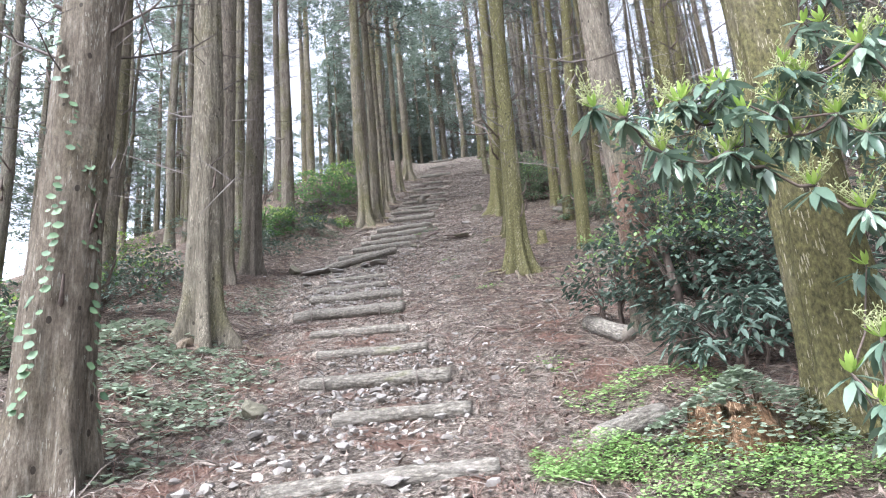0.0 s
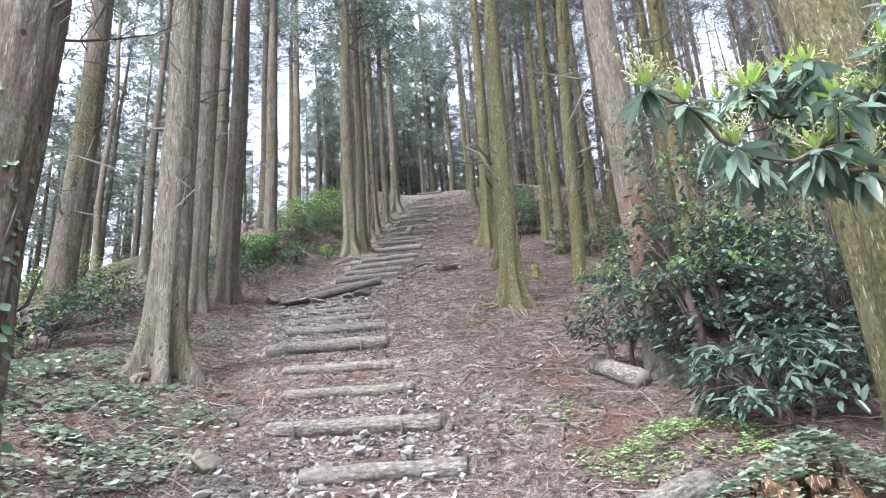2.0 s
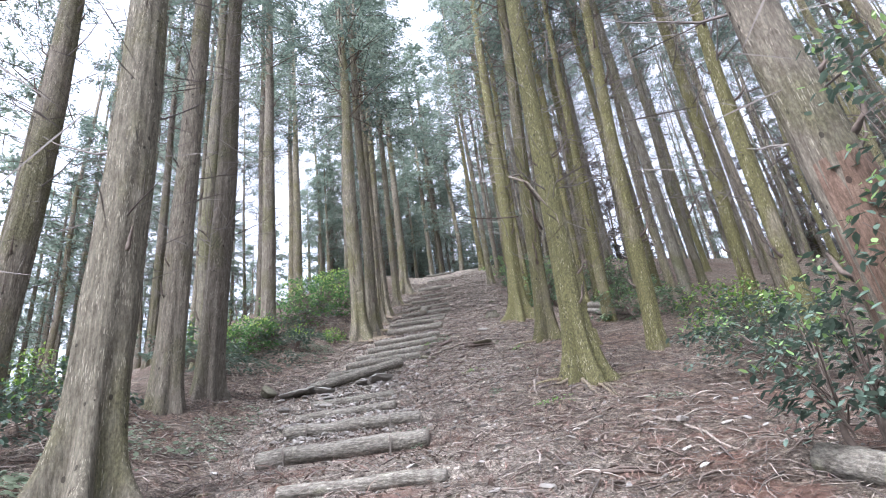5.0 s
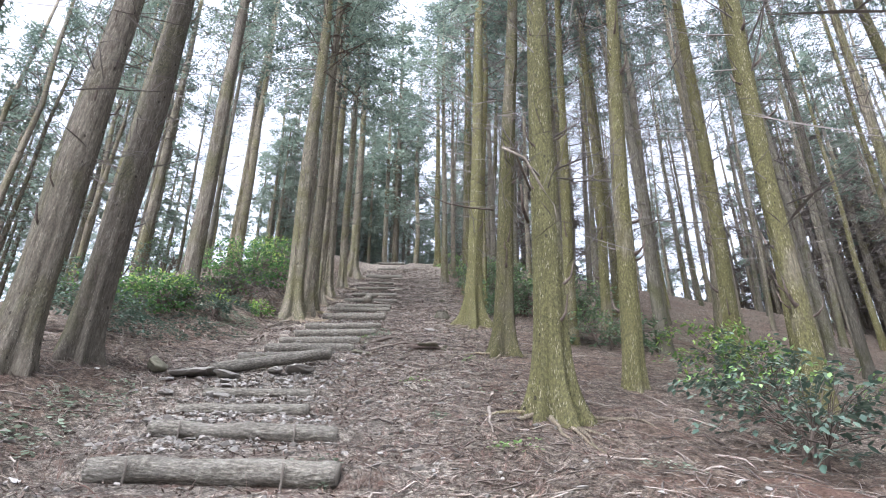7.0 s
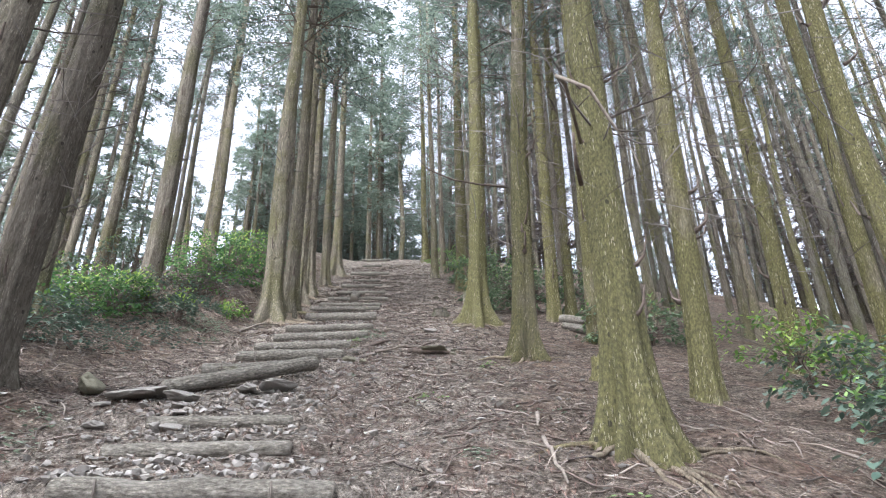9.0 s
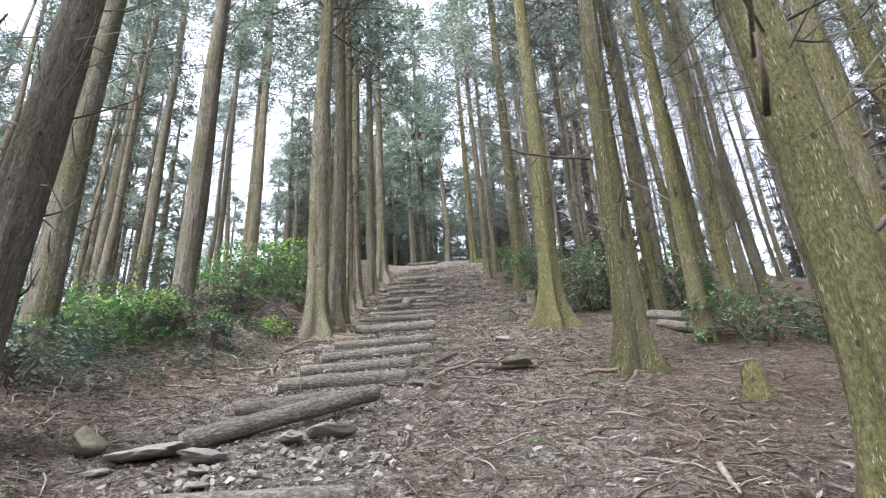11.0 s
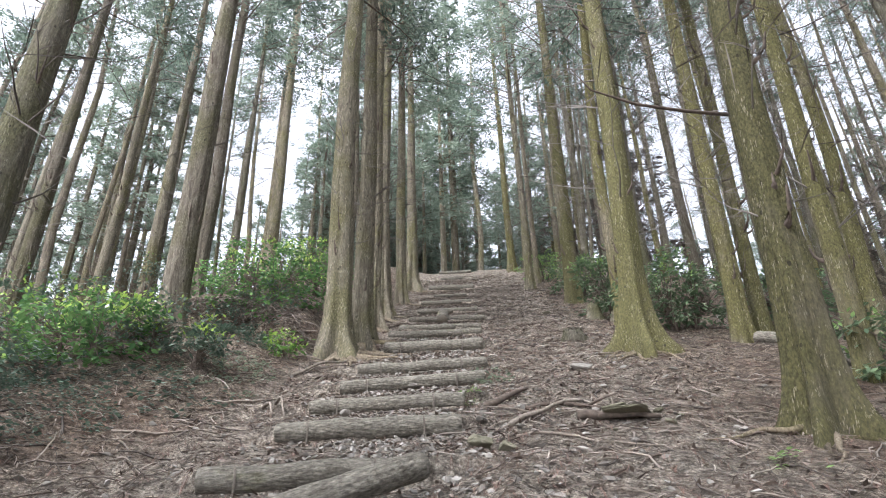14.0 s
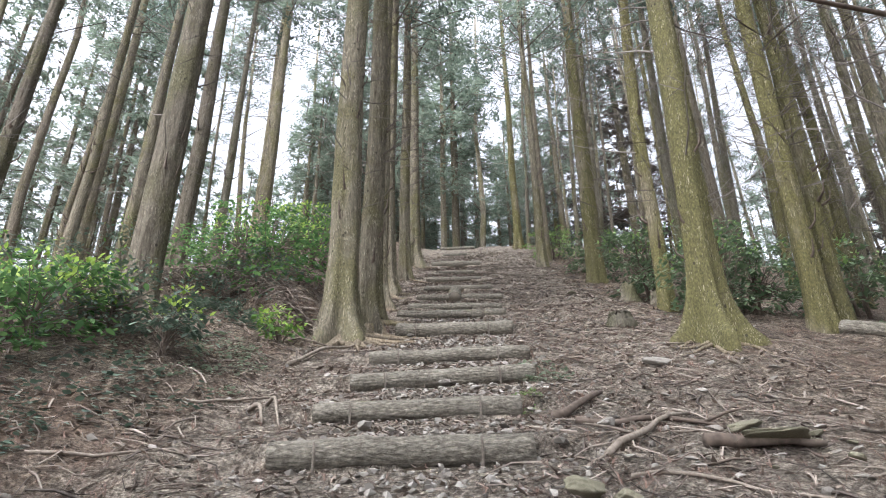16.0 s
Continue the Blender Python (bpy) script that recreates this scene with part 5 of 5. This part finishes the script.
shrub(-4.6, 7.4, 0.9, 0.8, 0.8, 70, 18, LEAF_OVAL, LEAF_GLOSS, "dark evergreen shrub on the slope behind a trunk", 33, 0, LEAF_BRIGHT, 0.15, 4, (0.7, 1.2))
shrub(2.22, 7.62, 0.42, 0.3, 1.05, 42, 20, LEAF_OVAL, LEAF_GLOSS, "low dark shrub at the foot of a scraped trunk", 31, 0, LEAF_HERB, 0.3, 3, (0.6, 1.1))
shrub(3.15, 10.7, 0.75, 0.7, 0.85, 62, 16, LEAF_OVAL, LEAF_DARK, "dark evergreen shrub with a few fresh shoots", 5, 0, LEAF_HERB, 0.25)
shrub(3.7, 12.2, 0.8, 0.6, 0.8, 51, 16, LEAF_OVAL, LEAF_DARK, "dark evergreen shrub between the trunks", 6, 0, LEAF_BRIGHT, 0.25)
shrub(4.7, 14.4, 1.2, 0.8, 0.9, 62, 15, LEAF_OVAL, LEAF_BRIGHT, "fresh green shrub between the trunks", 7, 0, LEAF_SHOOT, 0.25)
shrub(3.7, 17.0, 1.0, 0.8, 0.8, 76, 15, LEAF_OVAL, LEAF_MID, "dark evergreen shrub between the trunks", 8, 0, LEAF_HERB, 0.05, 5, (0.9, 1.5))
shrub(2.5, 20.7, 1.0, 0.6, 1.45, 125, 15, LEAF_OVAL, LEAF_MID, "dark evergreen shrub between the trunks", 9, 0, LEAF_HERB, 0.05, 5, (0.9, 1.5))
shrub(4.2, 20.8, 1.0, 0.8, 1.3, 85, 15, LEAF_OVAL, LEAF_MID, "dark evergreen shrub between the trunks", 10, 0, LEAF_HERB, 0.05, 5, (0.9, 1.5))
shrub(2.0, 22.6, 0.9, 0.7, 1.6, 125, 15, LEAF_OVAL, LEAF_MID, "green shrub behind grey stumps", 11, 0, LEAF_HERB, 0.05, 5, (0.9, 1.5))
shrub(2.1, 27.0, 1.0, 0.9, 1.4, 93, 15, LEAF_OVAL, LEAF_MID, "green shrub beside the upper trail", 12, 0, LEAF_HERB, 0.05, 5, (0.9, 1.5))
shrub(1.5, 31.5, 0.9, 0.9, 1.3, 72, 15, LEAF_OVAL, LEAF_HERB, "green shrub beside the upper trail", 13, 0, None, 0.05)
shrub(-4.55, 20.4, 1.1, 1.15, 1.25, 115, 17, LEAF_OVAL, LEAF_BANK, "yellow-green laurel shrub on the bank", 14, 0, LEAF_SHOOT, 0.06, 6, (0.8, 1.4))
shrub(-4.3, 22.4, 0.95, 1.2, 1.35, 115, 17, LEAF_OVAL, LEAF_BANK, "yellow-green laurel shrub on the bank", 15, 0, LEAF_SHOOT, 0.06, 6, (0.8, 1.4))
shrub(-5.9, 22.4, 0.9, 1.2, 1.0, 72, 16, LEAF_OVAL, LEAF_BANK, "yellow-green laurel shrub on the bank", 16, 0, LEAF_SHOOT, 0.06, 6, (0.8, 1.4))
shrub(-4.4, 25.2, 0.8, 1.0, 1.6, 72, 16, LEAF_OVAL, LEAF_DARK, "dark shrub above the bank", 17, 0, None, 0.3)
shrub(-5.05, 16.9, 0.7, 0.7, 0.85, 86, 17, LEAF_OVAL, LEAF_BANK, "fresh green shrub with pale shoots on the bank", 18, 0, LEAF_SHOOT, 0.06, 6, (0.8, 1.4))
shrub(-5.9, 17.3, 1.0, 0.9, 0.85, 96, 17, LEAF_OVAL, LEAF_BANK, "yellow-green laurel shrub on the bank", 19, 0, LEAF_SHOOT, 0.06, 6, (0.8, 1.4))
shrub(-3.95, 17.2, 0.28, 0.25, 0.6, 22, 15, LEAF_OVAL, LEAF_DARK, "small shrub with fresh leaves on the bank", 20, 0, LEAF_SHOOT, 0.4, 3)
shrub(-3.4, 18.4, 0.25, 0.2, 0.35, 14, 14, LEAF_OVAL, LEAF_BRIGHT, "small bright seedling at the bank's edge", 21, 0, LEAF_SHOOT, 0.3, 2)
shrub(-4.75, 17.5, 0.75, 0.6, 0.75, 80, 20, LEAF_OVAL, LEAF_DARK, "dark low shrub with fresh shoots on the bank", 28, 0, LEAF_BRIGHT, 0.02, 4, (0.5, 0.95))
shrub(-4.35, 19.7, 0.7, 0.5, 0.55, 64, 20, LEAF_OVAL, LEAF_DARK, "dark low shrub with fresh shoots on the bank", 29, 0, LEAF_BRIGHT, 0.02, 4, (0.5, 0.95))
shrub(-5.3, 15.9, 0.7, 0.6, 0.7, 70, 20, LEAF_OVAL, LEAF_DARK, "dark low shrub on the bank", 30, 0, LEAF_BRIGHT, 0.02, 4, (0.5, 0.95))
shrub(-4.7, 14.3, 0.8, 0.9, 0.8, 68, 16, LEAF_OVAL, LEAF_DARK, "dark evergreen shrub behind the trunks", 22, 0, LEAF_BRIGHT, 0.3)
shrub(-4.9, 11.0, 1.0, 1.0, 0.85, 80, 17, LEAF_OVAL, LEAF_DARK, "dark evergreen shrub with pale green shoots", 23, 0, LEAF_BRIGHT, 0.25)
shrub(-4.3, 8.9, 0.9, 0.8, 0.75, 72, 17, LEAF_OVAL, LEAF_DARK, "dark evergreen shrub with pale green shoots", 24, 0, LEAF_BRIGHT, 0.25)
shrub(-7.6, 13.5, 1.3, 1.2, 1.0, 72, 16, LEAF_OVAL, LEAF_BRIGHT, "yellow-green shrub below the trees", 25, 0, LEAF_SHOOT, 0.25)
shrub(-7.5, 18.5, 1.4, 1.2, 1.2, 80, 16, LEAF_OVAL, LEAF_DARK, "dark shrub below the trees", 26, 0, LEAF_BRIGHT, 0.25)
shrub(-8.2, 23.5, 1.5, 1.4, 1.4, 80, 16, LEAF_OVAL, LEAF_DARK, "dark shrub below the trees", 27, 0, LEAF_BRIGHT, 0.25)


# ---- the laurel sapling that hangs over the trail's edge ----
def sapling():
    rnd = random.Random(77)
    bx, by = 3.5, 4.1
    bz = ground_height(bx, by)
    ob = thing("laurel_sapling", pose(bx, by, bz), "laurel sapling with hanging glossy leaves and pale flower shoots", "tree")
    o = Vector((bx, by, bz))
    v, f = tube([(0, 0, -0.2), (0.02, 0, 0.6), (-0.05, -0.02, 1.1), (-0.2, -0.05, 1.6)], [0.03, 0.026, 0.02, 0.013], 9, 0.1, 3)
    part("trunk", mesh_from("trunk", v, f, [TWIG_DARK]), ob)
    hearts = [(1.65, 3.83, 2.33), (1.91, 3.91, 2.12), (2.06, 4.05, 2.41), (2.31, 4.09, 2.39), (2.58, 4.0, 2.43), (2.65, 3.96, 2.21), (2.7, 3.9, 2.09), (2.78, 3.9, 2.48), (2.5, 4.06, 2.18)]
    hearts += [(2.37, 4.14, 2.24), (2.52, 4.03, 1.93), (2.66, 3.98, 1.79), (2.6, 4.01, 1.28), (2.47, 4.04, 1.16), (2.5, 3.95, 1.05), (2.17, 4.1, 2.3), (2.95, 3.95, 2.3), (2.95, 3.9, 1.95), (3.05, 4.0, 1.5), (1.78, 3.9, 2.3), (2.2, 4.0, 2.12), (2.45, 4.0, 2.32), (2.85, 3.92, 2.2), (2.35, 4.05, 2.05), (2.8, 3.95, 1.7)]
    big, fresh = mesh_from("leaf", *LEAF_LONG, [LEAF_LAUREL]), mesh_from("leaf", *leaf_shape(0.075, 0.02, 0.2, -0.1), [LEAF_SHOOT])
    hearts.sort(key=lambda q: -q[0])
    reached = [Vector((0.02, 0, 0.55)), Vector((-0.14, -0.04, 1.45))]
    for k, q in enumerate(hearts):
        t = Vector(q) - o
        j = min(reached, key=lambda p: (p - t).length + (0.25 if p.z > t.z + 0.1 else 0))
        reached.append(t)
        sag = 0.16 * (t - j).length
        v, f = tube([j, j.lerp(t, 0.35) + Vector((0, 0, -sag)), j.lerp(t, 0.75) + Vector((0.01, 0, -sag * 0.8)), t], [0.008, 0.007, 0.005, 0.004], 6, 0.08, k)
        bough = part("branch", mesh_from("branch", v, f, [TWIG_DARK]), ob)
        turn = rnd.uniform(0, 6.28)
        for n in range(13):
            h = turn + n * 0.483 + rnd.uniform(-0.25, 0.25)
            part("leaf", big, bough, m=leaf_pose(t + Vector((0, 0, rnd.uniform(-0.03, 0.0))), h, rnd.uniform(-1.25, -0.15), rnd.uniform(-0.4, 0.4)) @ Matrix.Scale(rnd.uniform(0.6, 1.15), 4))
        for n in range(8):
            part("leaf", fresh, bough, "pale yellow-green young leaf", m=leaf_pose(t, rnd.uniform(0, 6.28), rnd.uniform(0.5, 1.3), rnd.uniform(-0.4, 0.4)) @ Matrix.Scale(rnd.uniform(0.8, 1.3), 4))
        if q[2] > 1.2:
            bag = Bag()
            for n in range(15):
                h, e = rnd.uniform(0, 6.28), rnd.uniform(0.6, 1.2)
                d = Vector((math.cos(h) * math.cos(e), math.sin(h) * math.cos(e), math.sin(e)))
                ln = rnd.uniform(0.09, 0.19)
                v, f = tube([t, t + d * ln], [0.0018, 0.0009], 3, caps=False)
                bag.add(v, f)
                for s in range(7):
                    a = t + d * ln * (0.35 + 0.65 * s / 6)
                    b = a + Vector((rnd.uniform(-1, 1), rnd.uniform(-1, 1), rnd.uniform(0, 1))).normalized() * 0.022
                    v, f = tube([a, b], [0.0012, 0.003], 3)
                    bag.add(v, f)
            part("flower_panicle", bag.mesh("flower_panicle", [PANICLE]), bough, "pale green flower buds")


def sapling_side():
    """The denser side of the sapling's crown, away from the trail."""
    rnd, bag, wood = random.Random(78), Bag(), Bag()
    ob = bpy.data.objects["laurel_sapling"]
    o = ob.matrix_basis.translation
    reached = [Vector((-0.14, -0.04, 1.45)), Vector((0.02, 0, 0.6)), Vector((2.65, 3.96, 2.21)) - o, Vector((2.47, 4.04, 1.16)) - o]
    shoot = leaf_shape(0.075, 0.02, 0.2, -0.1)
    for k in range(138):
        q = Vector((rnd.uniform(2.75, 4.3), rnd.uniform(3.95, 4.75), rnd.uniform(1.55, 3.05)))
        if k >= 105:
            q = Vector((rnd.uniform(1.95, 2.9), rnd.uniform(3.95, 4.25), rnd.uniform(2.12, 2.5)))
        if k >= 130:
            q = Vector((rnd.uniform(2.5, 3.1), rnd.uniform(3.9, 4.1), rnd.uniform(1.0, 1.32)))
        if (q.x - 2.75) ** 2 + (q.y - 4.72) ** 2 < 0.36 ** 2:
            continue
        t = q - o
        j = min(reached, key=lambda p: (p - t).length)
        reached.append(t)
        v, f = tube([j, j.lerp(t, 0.5) + Vector((0, 0, -0.08)), t], [0.006, 0.005, 0.003], 4, caps=False)
        wood.add(v, f)
        turn = rnd.uniform(0, 6.28)
        for n in range(15):
            put_leaf(bag, leaf_pose(t + Vector((rnd.uniform(-0.05, 0.05), rnd.uniform(-0.05, 0.05), rnd.uniform(-0.06, 0.0))), turn + n * 0.53, rnd.uniform(-1.2, 0.1), rnd.uniform(-0.5, 0.5)), LEAF_LONG, rnd.uniform(0.65, 1.15))
        for n in range(7):
            put_leaf(bag, leaf_pose(t, rnd.uniform(0, 6.28), rnd.uniform(0.4, 1.2), rnd.uniform(-0.4, 0.4)), shoot, rnd.uniform(0.7, 1.2), 1)
    tagged(part("twig", wood.mesh("twig", [TWIG_DARK]), ob), kind="stuff")
    tagged(part("foliage", bag.mesh("foliage", [LEAF_LAUREL, LEAF_SHOOT]), ob), kind="stuff")


def hanging_roots():
    """A mat of roots and dead stems that overhangs the washed-out edge of the bank."""
    rnd, bag = random.Random(44), Bag()
    for i in range(1100):
        x = rnd.uniform(-6.0, -3.15)
        y = 19.72 - 0.3 * (x + 4.2) - 0.18 * math.sin(x * 3.1) - 0.07 * math.sin(x * 8.7) + rnd.uniform(-0.06, 0.25)
        p = on_ground(x, y, rnd.uniform(0.0, 0.07))
        ln, h = rnd.uniform(0.12, 0.5), -1.57 + rnd.uniform(-1.3, 1.3)
        pts, fall = [], rnd.uniform(0.15, 1.1)
        for k in range(5):
            pts.append(p.copy())
            p = p + Vector((math.cos(h) * ln / 4, math.sin(h) * ln / 4, -fall * ln / 4 * (0.2 + 0.35 * k)))
            p.z = max(ground_height(p.x, p.y) + 0.008, p.z)
            h += rnd.uniform(-0.7, 0.7)
        r = 0.002 + 0.008 * rnd.random() ** 2
        v, f = tube(pts, [r, r * 0.95, r * 0.85, r * 0.6, r * 0.3], 4, caps=False)
        bag.add(v, f, 0 if rnd.random() < 0.45 else 1)
    tagged(new("hanging_roots", bag.mesh("hanging_roots", [TWIG_MIX, TWIG_DARK])), "bare roots and dead stems hanging from the edge of the bank", "roots", kind="stuff")


hanging_roots()
PANICLE = plain_material("pale_green_buds", (0.26, 0.30, 0.13), (0.45, 0.47, 0.25), 40, 0.7, depth=0.1)
sapling()
sapling_side()


# ---- ivy on the large trunk ----
def climbing_ivy():
    rnd = random.Random(8)
    tree = TREES[0]
    back = tree.matrix_basis.inverted()
    leaf = mesh_from("ivy_leaf", *leaf_shape(0.045, 0.042, 0.08, -0.15), [LEAF_CLIMB])
    for line, (h0, h1, z0, z1, n) in enumerate([(-1.7, -0.6, 2.95, 1.85, 24), (-1.15, -1.6, 1.75, 0.4, 40), (-0.55, -0.5, 1.4, 1.35, 2), (-0.25, 0.1, 1.85, 0.25, 30)]):
        for k in range(n):
            f = k / (n - 1)
            h, z = h0 + (h1 - h0) * f + rnd.uniform(-0.2, 0.2), z0 + (z1 - z0) * f + rnd.uniform(-0.04, 0.04)
            r = 0.24 * (1 - 0.04 * z) + 0.08 * math.exp(-z / 0.4)
            p = tree.matrix_basis.translation + Vector((r * math.cos(h) + 0.0 * z, r * math.sin(h), z))
            m = Matrix.Translation(p) @ Euler((rnd.uniform(-0.4, 0.4), 1.2, h)).to_matrix().to_4x4() @ Matrix.Rotation(rnd.uniform(-0.8, 0.8), 4, "Z") @ Matrix.Scale(rnd.uniform(0.75, 1.5), 4)
            part("ivy_leaf", leaf, tree, "green ivy leaf", back @ m)


climbing_ivy()
